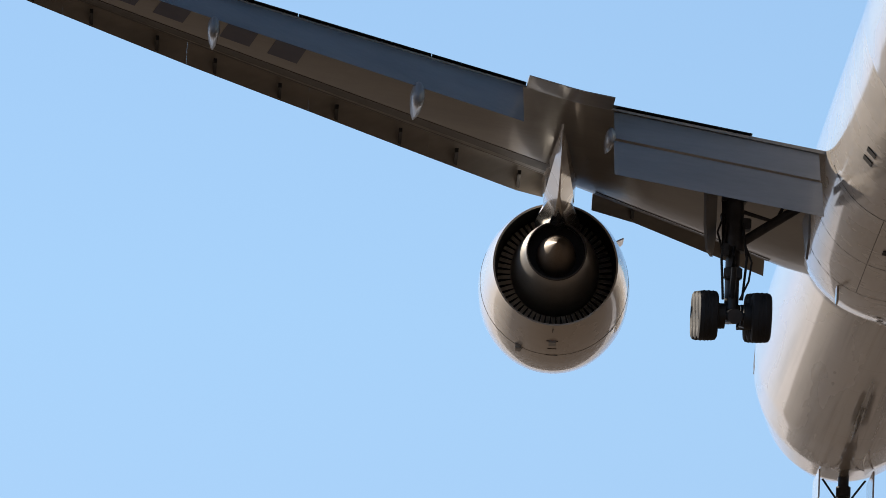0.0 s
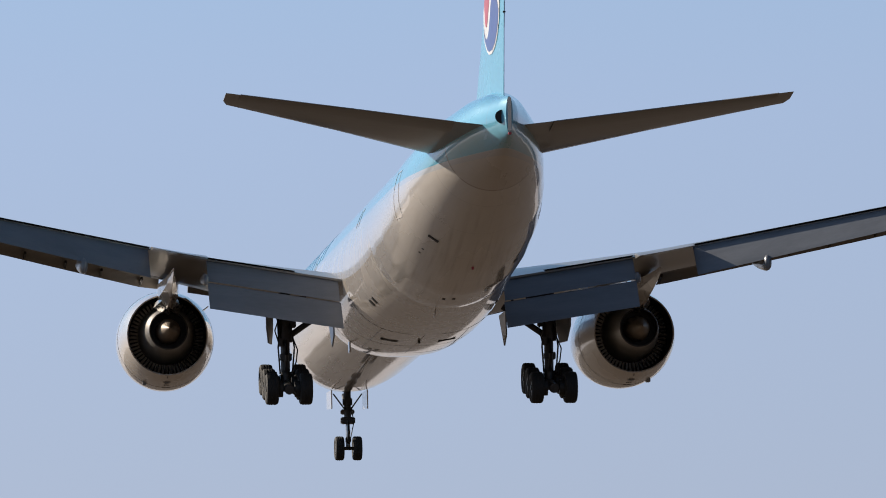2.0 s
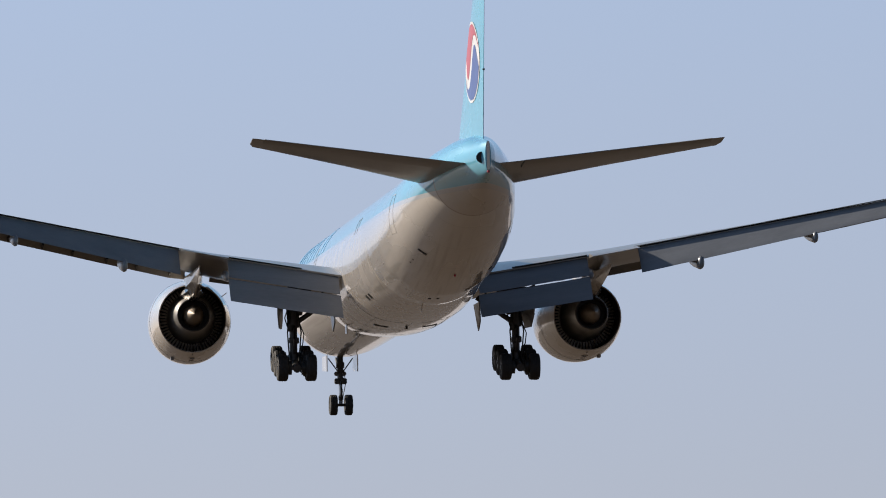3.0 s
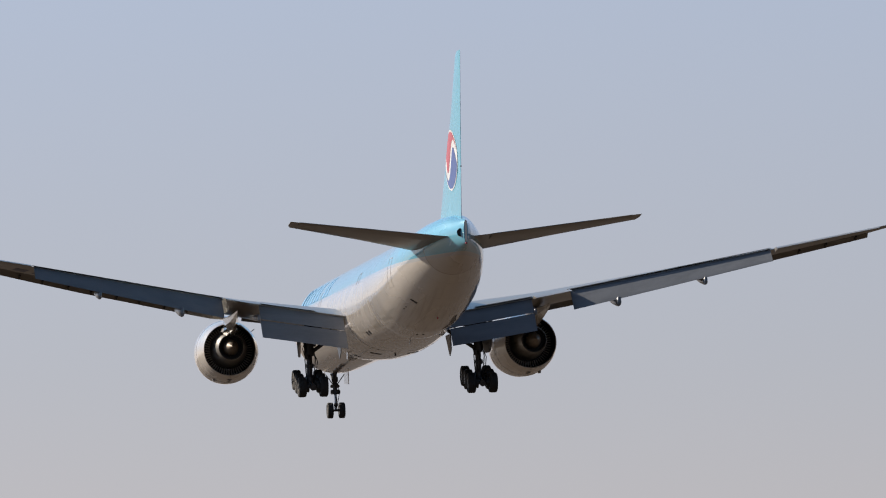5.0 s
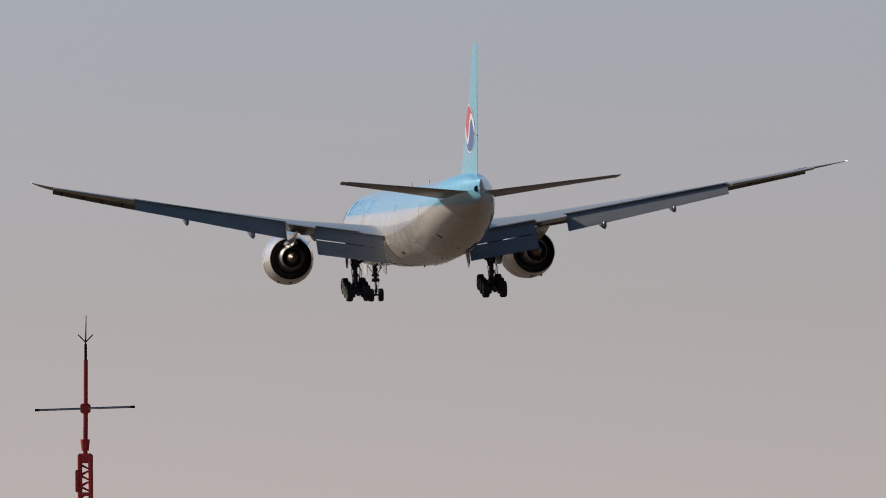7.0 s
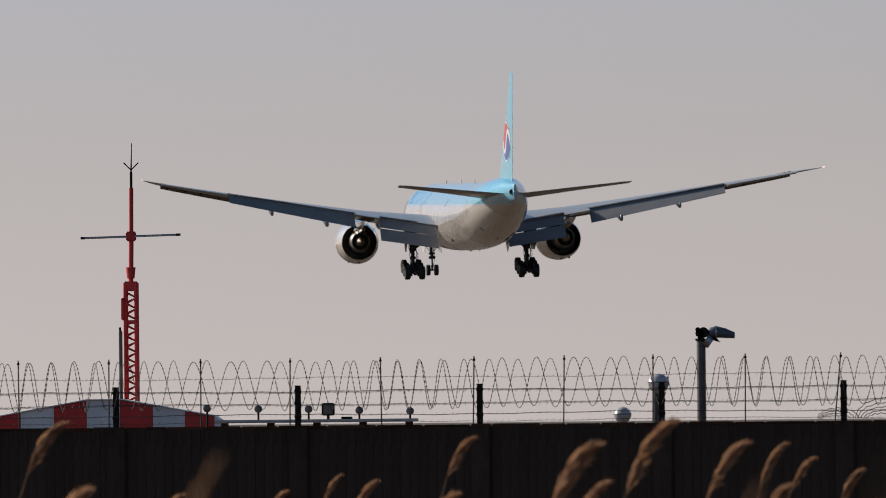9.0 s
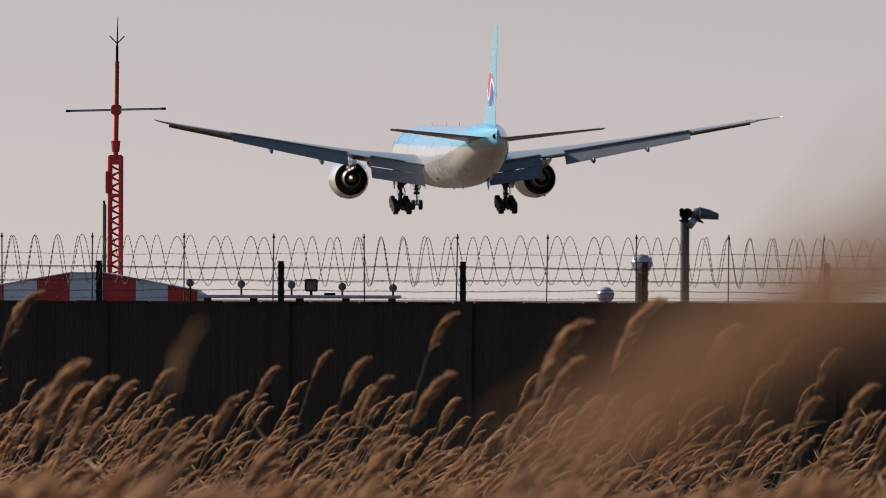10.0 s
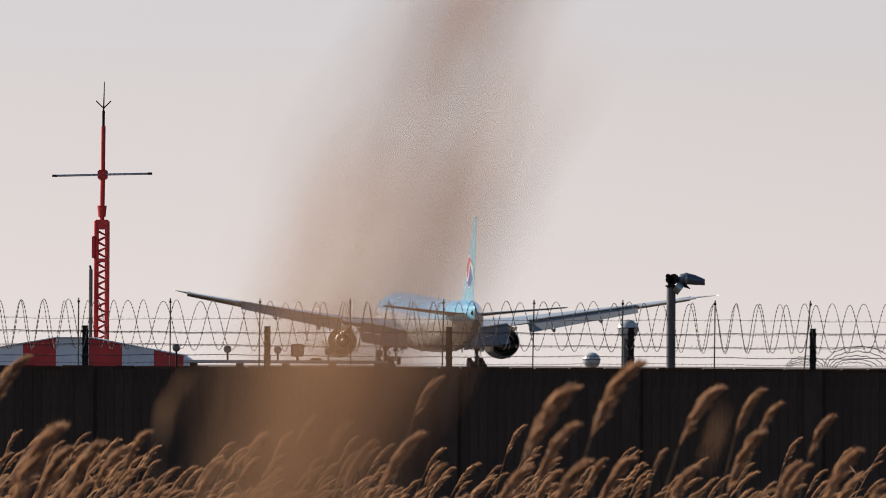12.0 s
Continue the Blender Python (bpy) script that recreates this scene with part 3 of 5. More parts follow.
def build_engine(sx):
    cx, cz = sx * 9.97, -2.46
    cowl = part("engine", revolve([(6.55, 1.65), (6.52, 1.70), (7.2, 1.85), (8.2, 1.99), (9.4, 2.08), (10.6, 2.06), (11.6, 1.95), (12.1, 1.84), (12.3, 1.72), (12.2, 1.60), (11.7, 1.54)], (cx, cz), 72), M_WHITE, airliner, "large turbofan in a glossy off-white cowl", 50)
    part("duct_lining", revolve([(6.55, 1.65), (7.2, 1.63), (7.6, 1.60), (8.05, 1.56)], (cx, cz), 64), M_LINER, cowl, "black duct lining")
    # added black disc closes the open duct in place of its shaded depth
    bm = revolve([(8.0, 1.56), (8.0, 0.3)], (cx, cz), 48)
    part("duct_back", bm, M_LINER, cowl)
    part("fan_disc", revolve([(11.4, 1.54), (11.45, 0.4), (11.9, 0.02)], (cx, cz), 48), M_DARKMETAL, cowl)
    part("core_cowl", revolve([(8.0, 1.22), (7.6, 1.21), (7.2, 1.16), (6.2, 1.0), (5.45, 0.86), (5.3, 0.82), (5.32, 0.79), (6.2, 0.86)], (cx, cz + 0.09), 56), M_CORE, cowl, "polished metal core cowl", 50)
    part("core_nozzle", revolve([(6.0, 0.84), (6.0, 0.3)], (cx, cz + 0.09), 40), M_LINER, cowl)
    part("turbine_ring", revolve([(5.33, 0.82), (5.24, 0.80), (5.24, 0.77), (5.5, 0.76)], (cx, cz + 0.09), 48), M_DARKMETAL, cowl)
    part("exhaust_plug", revolve([(6.0, 0.55), (5.5, 0.50), (5.0, 0.36), (4.6, 0.20), (4.32, 0.06), (4.25, 0.01)], (cx, cz + 0.09), 36), M_PLUG, cowl, "heat-stained exhaust cone", 60)
    # outlet guide vanes
    bm = box(1.19, 1.57, -0.05, 0.05, -0.012, 0.012)
    me = mesh_of(bm, 0)
    me.materials.append(M_CORE)
    for k in range(56):
        v = part("guide_vane", me, M_STEEL, cowl)
        v.matrix_local = pose(cx, 7.72, cz) @ pose(0, 0, 0, 0, 360 * k / 56, 0) @ pose(0, 0, 0, 62, 0, 0)
    # pylon: a slab ahead, a sharp keel aft that ends in a point under the trailing edge
    rings = []
    for y, w, zt, zb, f in ((10.6, 0.12, -0.62, -1.0, 0.5), (9.5, 0.3, -0.42, -1.3, 0.5), (7.5, 0.38, -0.2, -1.5, 0.5), (6.2, 0.42, -0.3, -1.6, 0.45), (5.2, 0.46, -0.45, -1.62, 0.35), (4.2, 0.42, -0.5, -1.50, 0.2), (3.0, 0.33, -0.5, -1.36, 0.1), (1.6, 0.22, -0.48, -1.12, 0.06), (0.3, 0.11, -0.42, -0.86, 0.05), (-0.9, 0.02, -0.34, -0.52, 0.05)):
        rings.append([(cx + u * w, y, z) for u, z in ((-1, zt), (-0.92, lerp(zt, zb, 0.5)), (-f, zb), (f, zb), (0.92, lerp(zt, zb, 0.5)), (1, zt))])
    part("pylon", loft(rings), M_WHITE, cowl, "off-white engine pylon with a sharp keel", 20)
    # heat shield: flared skirt over the core's exhaust, folded along the middle
    rings = [[(cx + u * w, y, z) for u, z in ((-1, zs), (-0.45, lerp(zs, zb, 0.75)), (0, zb), (0.45, lerp(zs, zb, 0.75)), (1, zs), (0.8, zs + 0.25), (-0.8, zs + 0.25))] for y, w, zs, zb in ((7.2, 0.62, -1.32, -1.58), (6.2, 0.60, -1.34, -1.66), (5.4, 0.52, -1.34, -1.72), (4.7, 0.36, -1.24, -1.64), (4.0, 0.2, -1.12, -1.48), (3.2, 0.05, -1.0, -1.36))]
    part("pylon_heat_shield", loft(rings), M_STEEL, cowl, "polished heat shield under the pylon", 20)
    bm = bmesh.new()
    a = radians(38)
    ox, oz = -sx * math.cos(a), math.sin(a)
    pts = [(1.93, 10.4), (2.32, 9.9), (2.36, 9.3), (1.94, 8.9)]
    ring = [Vector((cx + ox * r, y, cz + oz * r)) for r, y in pts]
    off = Vector((oz, 0, -ox)) * 0.02
    loft([[p + off for p in ring], [p - off for p in ring]], True, True, bm)
    part("strake", bm, M_WHITE, cowl)
    for y, r in ((8.75, 2.036), (11.25, 1.984)):
        part("cowl_seam", revolve([(y, r - 0.03), (y, r + 0.002), (y + 0.012, r + 0.002), (y + 0.012, r - 0.03)], (cx, cz), 72), M_SLAT, cowl)
    for dy, half in ((0.55, 0.16), (1.15, 0.12), (1.75, 0.16)):
        part("cowl_latch", box(cx - half, cx + half, 7.0 + dy, 7.03 + dy, cz - table([(7.0, 1.84), (8.2, 2.0), (9.4, 2.085)], 7.0 + dy) - 0.004, cz - 1.7), M_SLAT, cowl)
    part("cowl_seam", box(cx - 0.012, cx + 0.012, 6.7, 9.2, cz - 1.8, cz - 1.75), M_SLAT, cowl)
    part("drain_fitting", box(cx + sx * 0.84, cx + sx * 1.0, 8.6, 9.0, cz - 1.93, cz - 1.74, 0.02), M_WING, cowl)
    part("cowl_latch", box(cx - 0.10, cx + 0.10, 7.5, 8.1, cz - 1.955, cz - 1.80, 0.01), M_WING, cowl)
    # toe-in: the intake sits nearer to the hull than the exhaust
    for ob in (cowl, *cowl.children):
        if ob.name.startswith("guide_vane"):
            ob.location.x -= sx * 0.036 * (7.72 - 4.25)
        else:
            for v in ob.data.vertices:
                v.co.x -= sx * 0.036 * (v.co.y - 4.25)
    return cowl


def tyre_mesh(r, w):
    """A tyre about the x axis."""
    prof = [(-0.42, 0.60), (-0.5, 0.72), (-0.5, 0.86), (-0.42, 0.96), (-0.2, 1.0), (-0.19, 0.985), (-0.05, 0.985), (-0.04, 1.0), (0.04, 1.0), (0.05, 0.985), (0.19, 0.985), (0.2, 1.0), (0.42, 0.96), (0.5, 0.86), (0.5, 0.72), (0.42, 0.60)]
    n = 28
    rings = [[(u * w, r * v * math.cos(2 * math.pi * i / n), r * v * math.sin(2 * math.pi * i / n)) for i in range(n)] for u, v in prof]
    me = mesh_of(loft(rings, True, False), 35)
    me.materials.append(M_RUBBER)
    return me


def rim_mesh(r, w):
    n = 24
    rings = [[(u * w, r * v * math.cos(2 * math.pi * i / n), r * v * math.sin(2 * math.pi * i / n)) for i in range(n)] for u, v in ((-0.40, 0.60), (-0.36, 0.52), (-0.2, 0.45), (-0.16, 0.2), (-0.3, 0.18), (-0.3, 0.02), (0.3, 0.02), (0.3, 0.18), (0.16, 0.2), (0.2, 0.45), (0.36, 0.52), (0.40, 0.60))]
    me = mesh_of(loft(rings), 35)
    me.materials.append(M_RIM)
    return me


MAIN_TYRE, MAIN_RIM = tyre_mesh(0.66, 0.52), rim_mesh(0.66, 0.52)
NOSE_TYRE, NOSE_RIM = tyre_mesh(0.545, 0.40), rim_mesh(0.545, 0.40)


def build_main_gear(sx):
    x = sx * 5.49
    bm = tube([(x, 0.1, -1.3), (x, 0.05, -3.1)], 0.26, 16)
    gear = part("main_landing_gear", bm, M_GEAR, airliner, "dark six-wheel main landing gear")
    part("piston", tube([(x, 0.05, -3.0), (x, 0, -5.0)], 0.19, 14), M_GEAR, gear)
    part("collar", tube([(x, 0.05, -2.95), (x, 0.05, -3.35)], 0.31, 16), M_GEAR, gear)
    part("side_brace", tube([(x - sx * 0.1, 0.1, -3.15), (x - sx * 1.9, 0.2, -1.9)], 0.13, 10), M_GEAR, gear)
    part("lock_link", tube([(x - sx * 0.1, 0.1, -2.2), (x - sx * 1.1, 0.2, -2.45), (x - sx * 1.5, 0.2, -1.6)], 0.06, 8), M_GEAR, gear)
    part("drag_brace", tube([(x, 0.2, -3.2), (x + sx * 0.1, 2.6, -1.8)], 0.13, 10), M_GEAR, gear)
    part("torque_link", tube([(x, -0.2, -3.3), (x, -0.75, -3.95), (x, -0.2, -4.6)], 0.08, 8), M_GEAR, gear)
    part("retract_jack", tube([(x + sx * 0.25, 0.2, -1.5), (x + sx * 0.22, 0.1, -3.0)], 0.09, 8), M_GEAR, gear)
    part("brake_manifold", box(x - 0.24, x + 0.24, -0.42, -0.1, -4.15, -3.85, 0.03), M_GEAR, gear)
    part("truck_positioner", tube([(x, 0.3, -3.5), (x, 1.1, -4.75)], 0.09, 8), M_GEAR, gear)
    for dx in (-0.2, 0.22):
        part("hydraulic_hose", tube([(x + dx, -0.15, -2.6), (x + dx * 1.6, -0.3, -3.6), (x + dx * 1.2, -0.2, -4.7)], 0.035, 6), M_BLACK, gear)
    tilt = pose(x, 0, -5.11) @ pose(0, 0, 0, 12)
    bm = tube([(0, 1.75, 0), (0, -1.75, 0)], 0.2, 14)
    bmesh.ops.transform(bm, matrix=tilt, verts=bm.verts)
    part("bogie_beam", bm, M_GEAR, gear)
    for ay in (-1.46, 0, 1.46):
        bm = tube([(-0.95, ay, 0), (0.95, ay, 0)], 0.11, 10)
        bmesh.ops.transform(bm, matrix=tilt, verts=bm.verts)
        part("axle", bm, M_GEAR, gear)
        for wx in (-0.36, 0.36):
            bm = tube([(wx - 0.11, ay, 0), (wx + 0.11, ay, 0)], 0.34, 14)
            bmesh.ops.transform(bm, matrix=tilt, verts=bm.verts)
            part("brake_pack", bm, M_BLACK, gear)
            bm = tube([(wx * 0.8, ay, -0.26), (wx * 0.6, ay * 0.35, -0.24)], 0.04, 6)
            bmesh.ops.transform(bm, matrix=tilt, verts=bm.verts)
            part("brake_rod", bm, M_GEAR, gear)
        for wx in (-0.70, 0.70):
            t = part("tyre", MAIN_TYRE, M_RUBBER, gear)
            t.matrix_local = tilt @ pose(wx, ay, 0)
            r = part("rim", MAIN_RIM, M_RIM, gear)
            r.matrix_local = tilt @ pose(wx, ay, 0)
    part("uplock_bracket", box(x - sx * 0.45, x - sx * 0.2, -0.15, 0.25, -2.75, -2.45, 0.03), M_GEAR, gear)
    part("upper_bracket", box(x - 0.34, x + 0.34, -0.1, 0.3, -2.0, -1.75, 0.04), M_GEAR, gear)
    part("pintle_beam", tube([(x - sx * 0.9, 0.2, -1.55), (x + sx * 0.7, 0.2, -1.5)], 0.12, 10), M_GEAR, gear)
    part("valve_block", box(x - 0.3, x - 0.12, -0.38, -0.1, -3.55, -3.2, 0.03), M_GEAR, gear)
    part("cable_loop", tube([(x + 0.3, -0.2, -3.2), (x + 0.48, -0.35, -3.7), (x + 0.42, -0.3, -4.2), (x + 0.2, -0.2, -4.7)], 0.028, 6), M_BLACK, gear)
    part("cable_loop", tube([(x - 0.28, -0.2, -2.4), (x - 0.45, -0.3, -2.9), (x - 0.3, -0.3, -3.4)], 0.028, 6), M_BLACK, gear)
    # door panels
    bm = bmesh.new()
    ring = [Vector((x + sx * (0.62 - 0.22 * yy), yy, zz)) for yy, zz in ((1.0, -1.5), (-0.9, -1.35), (-0.75, -2.8), (-0.3, -3.4), (0.5, -3.4), (0.95, -2.8))]
    loft([ring, [p + Vector((sx * 0.07, 0, 0)) for p in ring]], True, True, bm)
    part("gear_door", bm, M_FLAP, gear, "pale landing gear door")
    ring = [Vector((sx * 3.55, yy, zz)) for yy, zz in ((1.2, -2.2), (-1.2, -2.2), (-1.4, -3.2), (-0.6, -3.6))]
    part("inner_gear_door", loft([ring, [p + Vector((sx * 0.06, 0, 0)) for p in ring]]), M_FLAP, gear, "pale landing gear door")
    return gear


def build_nose_gear():
    y = 31.32
    gear = part("nose_landing_gear", tube([(0, y + 0.2, -2.6), (0, y + 0.1, -4.3)], 0.16, 14), M_GEAR, airliner, "dark twin-wheel nose landing gear")
    part("piston", tube([(0, y + 0.1, -4.2), (0, y, -5.4)], 0.1, 12), M_GALV, gear)
    part("drag_strut", tube([(0, y + 0.1, -3.9), (0, y + 2.0, -2.9)], 0.09, 8), M_GEAR, gear)
    part("axle", tube([(-0.5, y, -5.45), (0.5, y, -5.45)], 0.08, 10), M_GEAR, gear)
    part("steering_unit", box(-0.32, 0.32, y - 0.15, y + 0.25, -4.35, -4.05, 0.04), M_GEAR, gear)
    part("torque_link", tube([(0, y - 0.15, -4.2), (0, y - 0.5, -4.7), (0, y - 0.1, -5.2)], 0.06, 8), M_GEAR, gear)
    for dx in (-0.2, 0.2):
        part("taxi_light", tube([(dx, y + 0.1, -3.8), (dx, y + 0.3, -3.8)], 0.12, 12), M_GLASS, gear)
        part("side_stay", tube([(dx * 0.5, y, -3.75), (dx * 3.2, y, -3.0)], 0.032, 8), M_GEAR, gear)
    part("tow_fitting", box(-0.12, 0.12, y - 0.2, y + 0.1, -5.2, -4.95, 0.03), M_GEAR, gear)
    part("upper_collar", tube([(0, y + 0.12, -3.2), (0, y + 0.11, -3.5)], 0.22, 14), M_GEAR, gear)
    for dx in (-0.24, 0.24):
        part("steering_jack", tube([(dx, y - 0.1, -4.2), (dx * 0.6, y + 0.35, -4.2)], 0.06, 8), M_GEAR, gear)
    part("hydraulic_hose", tube([(0.14, y - 0.1, -3.6), (0.25, y - 0.2, -4.3), (0.1, y - 0.15, -5.0)], 0.022, 6), M_BLACK, gear)
    for sx in (-1, 1):
        t = part("tyre", NOSE_TYRE, M_RUBBER, gear)
        t.matrix_local = pose(sx * 0.4, y, -5.45)
        r = part("rim", NOSE_RIM, M_RIM, gear)
        r.matrix_local = pose(sx * 0.4, y, -5.45)
        ring = [Vector((sx * 0.78, y + dy, z)) for dy, z in ((1.3, -2.85), (-1.0, -2.9), (-1.0, -3.75), (1.3, -3.6))]
        part("gear_door", loft([ring, [p + Vector((sx * 0.05, 0, 0)) for p in ring]]), M_WHITE, gear, "off-white nose gear door")
    return gear


def build_tail():
    for sx in (-1, 1):
        rings = []
        for x, le, te, zl, zt, t in ((0.5, -25.6, -33.6, 1.46, 1.96, 0.62), (1.6, -26.3, -33.9, 1.58, 2.05, 0.56), (6, -30.3, -35.15, 2.17, 2.48, 0.38), (10.3, -34.0, -36.3, 2.69, 2.87, 0.19), (10.6, -34.4, -36.4, 2.70, 2.90, 0.14), (10.76, -35.0, -36.45, 2.78, 2.91, 0.08)):
            rings.append([(sx * x, lerp(le, te, u), lerp(zl, zt, u) + v * t * 0.6) for u, v in FOIL])
        tp = part("tailplane", loft(rings), M_WING, airliner, "grey horizontal tailplane", 35)
        rings = []
        for x, te, c, z in ((1.9, -34.0, 1.6, 2.07), (10.2, -36.27, 0.75, 2.86)):
            rings.append([(sx * x, te + c * 0.98, z - 0.11 * c + 0.12), (sx * x, te, z + 0.03), (sx * x, te - 0.07, z), (sx * x, te, z - 0.03), (sx * x, te + c * 0.98, z - 0.11 * c - 0.06)])
        part("elevator", loft(rings), M_WING, tp)
    stations = ((2.2, -23.6, -33.9, 0.55), (3.0, -25.0, -34.0, 0.5), (6, -28.0, -34.5, 0.42), (10, -31.9, -35.2, 0.30), (12.9, -34.0, -35.72, 0.20), (13.2, -34.5, -35.78, 0.12))

    def fin_half(y, z):
        for a, b in zip(stations, stations[1:]):
            if z <= b[0]:
                k = (z - a[0]) / (b[0] - a[0])
                le, te, t = lerp(a[1], b[1], k), lerp(a[2], b[2], k), lerp(a[3], b[3], k)
                break
        u = (y - le) / (te - le)
        return t * table([(0, 0), (0.012, 0.20), (0.05, 0.42), (0.15, 0.58), (0.35, 0.62), (0.6, 0.50), (0.82, 0.27), (1, 0.03)], u)

    rings = [[((v if k < 8 else -FOIL[15 - k][1]) * t, lerp(le, te, u), z) for k, (u, v) in enumerate(FOIL)] for z, le, te, t in stations]
    fin = part("fin", loft(rings), M_BLUE, airliner, "tall light blue tail fin with a round emblem", 35)
    for z in (6.2,):
        yy = table([(r[0], r[2]) for r in stations], z)
        part("rudder_hinge", box(-0.05, 0.05, yy - 0.06, yy + 0.1, z - 0.03, z + 0.03, 0.008), M_BLACK, fin)
    # round emblem: white disc, red and blue halves curling round each other
    cy, cz, R = -31.75, 6.75, 1.88
    for sx in (-1, 1):
        def disc(test, lift, n=44):
            bm = bmesh.new()
            grid = {}
            for i in range(-n, n + 1):
                for j in range(-n, n + 1):
                    a, b = i / n, j / n
                    if test(a, b):
                        for di, dj in ((0, 0), (1, 0), (1, 1), (0, 1)):
                            if (i + di, j + dj) not in grid:
                                y, z = cy + (i + di) / n * R * 1.12, cz + (j + dj) / n * R
                                grid[(i + di, j + dj)] = bm.verts.new((sx * (fin_half(y, z) + lift), y, z))
                        bm.faces.new([grid[(i + di, j + dj)] for di, dj in ((0, 0), (1, 0), (1, 1), (0, 1))])
            return bm

        def white(a, b):
            return a * a + b * b < 0.98

        def curl(a, b):
            """Signed distance from the S-shaped divide; positive on the red side."""
            u = -a / 0.92
            slope = 0.5 * math.pi * math.cos(math.pi * u)
            return (b - 0.5 * math.sin(math.pi * u)) / math.hypot(1, slope)

        def red(a, b):
            return a * a + b * b < 0.86 and curl(a, b) > 0.12

        def blue(a, b):
            return a * a + b * b < 0.86 and curl(a, b) < -0.12

        part("emblem_disc", disc(white, 0.02), M_PALE, fin, "white round emblem field")
        part("emblem_red", disc(red, 0.03), M_RED_MARK, fin, "red curling half of the emblem")
        part("emblem_blue", disc(blue, 0.03), M_BLUEMARK, fin, "blue curling half of the emblem")


build_fuselage()
for s_ in (-1, 1):
    build_wing(s_)
    build_engine(s_)
    build_main_gear(s_)
build_nose_gear()
build_tail()

# ---- ground, wall and fence ----
WALL_Y, WALL_TOP, GROUND_Z = 128.0, 3.29, 1.95


def build_ground():
    """One sheet: the dyke under the tripod, the reed bed, and the airfield beyond the wall out to the horizon."""
    bm = bmesh.new()
    ys = [-3500, -300, -30, -6, 2, 3, 5, 8, 12, 18, 26, 40, 60, 80, 100, 120, 127.8, 128.2, 132, 150, 260, 600, 1200, 2600, 4500]
    xs = [-3500, -900, -200, -60, -30, -15, -7, -3, 0, 3, 7, 15, 30, 60, 200, 900, 3500]
    zs = [(-30, 1.7), (2, 1.7), (4, 1.6), (26, 0.25), (40, 0.0), (128, 0.0), (132, 0.6), (150, GROUND_Z - 0.05), (4500, GROUND_Z - 0.05)]
    vs = [[bm.verts.new((x, y, table(zs, y))) for x in xs] for y in ys]
    for a, b in zip(vs, vs[1:]):
        for i in range(len(xs) - 1):
            bm.faces.new((a[i], a[i + 1], b[i + 1], b[i]))
    return tagged(part("ground", bm, M_GROUND), "dry earth of a reed bed below an airfield", "ground", kind="structure")


build_ground()


def build_wall():
    """Dark precast wall of upright panels under a coping."""
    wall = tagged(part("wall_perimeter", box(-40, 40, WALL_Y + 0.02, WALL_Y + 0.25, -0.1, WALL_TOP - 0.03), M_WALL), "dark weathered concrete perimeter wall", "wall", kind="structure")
    rng = random.Random(8)
    for x0, x1 in ((-40, -8), (8, 40)):
        part("coping", box(x0, x1, WALL_Y - 0.055, WALL_Y + 0.3, WALL_TOP - 0.035, WALL_TOP, 0.008), M_COPING, wall)
    # worn coping, cast in short lengths that have settled unevenly
    x = -8.0
    while x < 8.0:
        w = min(rng.uniform(0.25, 0.7), 8.0 - x)
        dz = rng.uniform(-0.008, 0.003)
        part("coping_stone", box(x + 0.003, x + w - 0.003, WALL_Y - 0.06 + rng.uniform(-0.01, 0.01), WALL_Y + 0.3, WALL_TOP - 0.05 + dz, WALL_TOP + dz, 0.012), M_COPING, wall)
        x += w
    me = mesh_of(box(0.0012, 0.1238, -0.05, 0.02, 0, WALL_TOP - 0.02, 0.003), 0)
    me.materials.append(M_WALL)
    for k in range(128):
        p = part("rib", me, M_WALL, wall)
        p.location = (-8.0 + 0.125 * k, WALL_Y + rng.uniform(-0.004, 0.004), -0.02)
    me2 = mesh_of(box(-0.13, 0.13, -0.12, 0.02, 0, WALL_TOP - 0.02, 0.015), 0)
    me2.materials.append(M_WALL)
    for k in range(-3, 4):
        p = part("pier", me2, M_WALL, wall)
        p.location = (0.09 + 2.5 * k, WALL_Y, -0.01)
    return wall


build_wall()


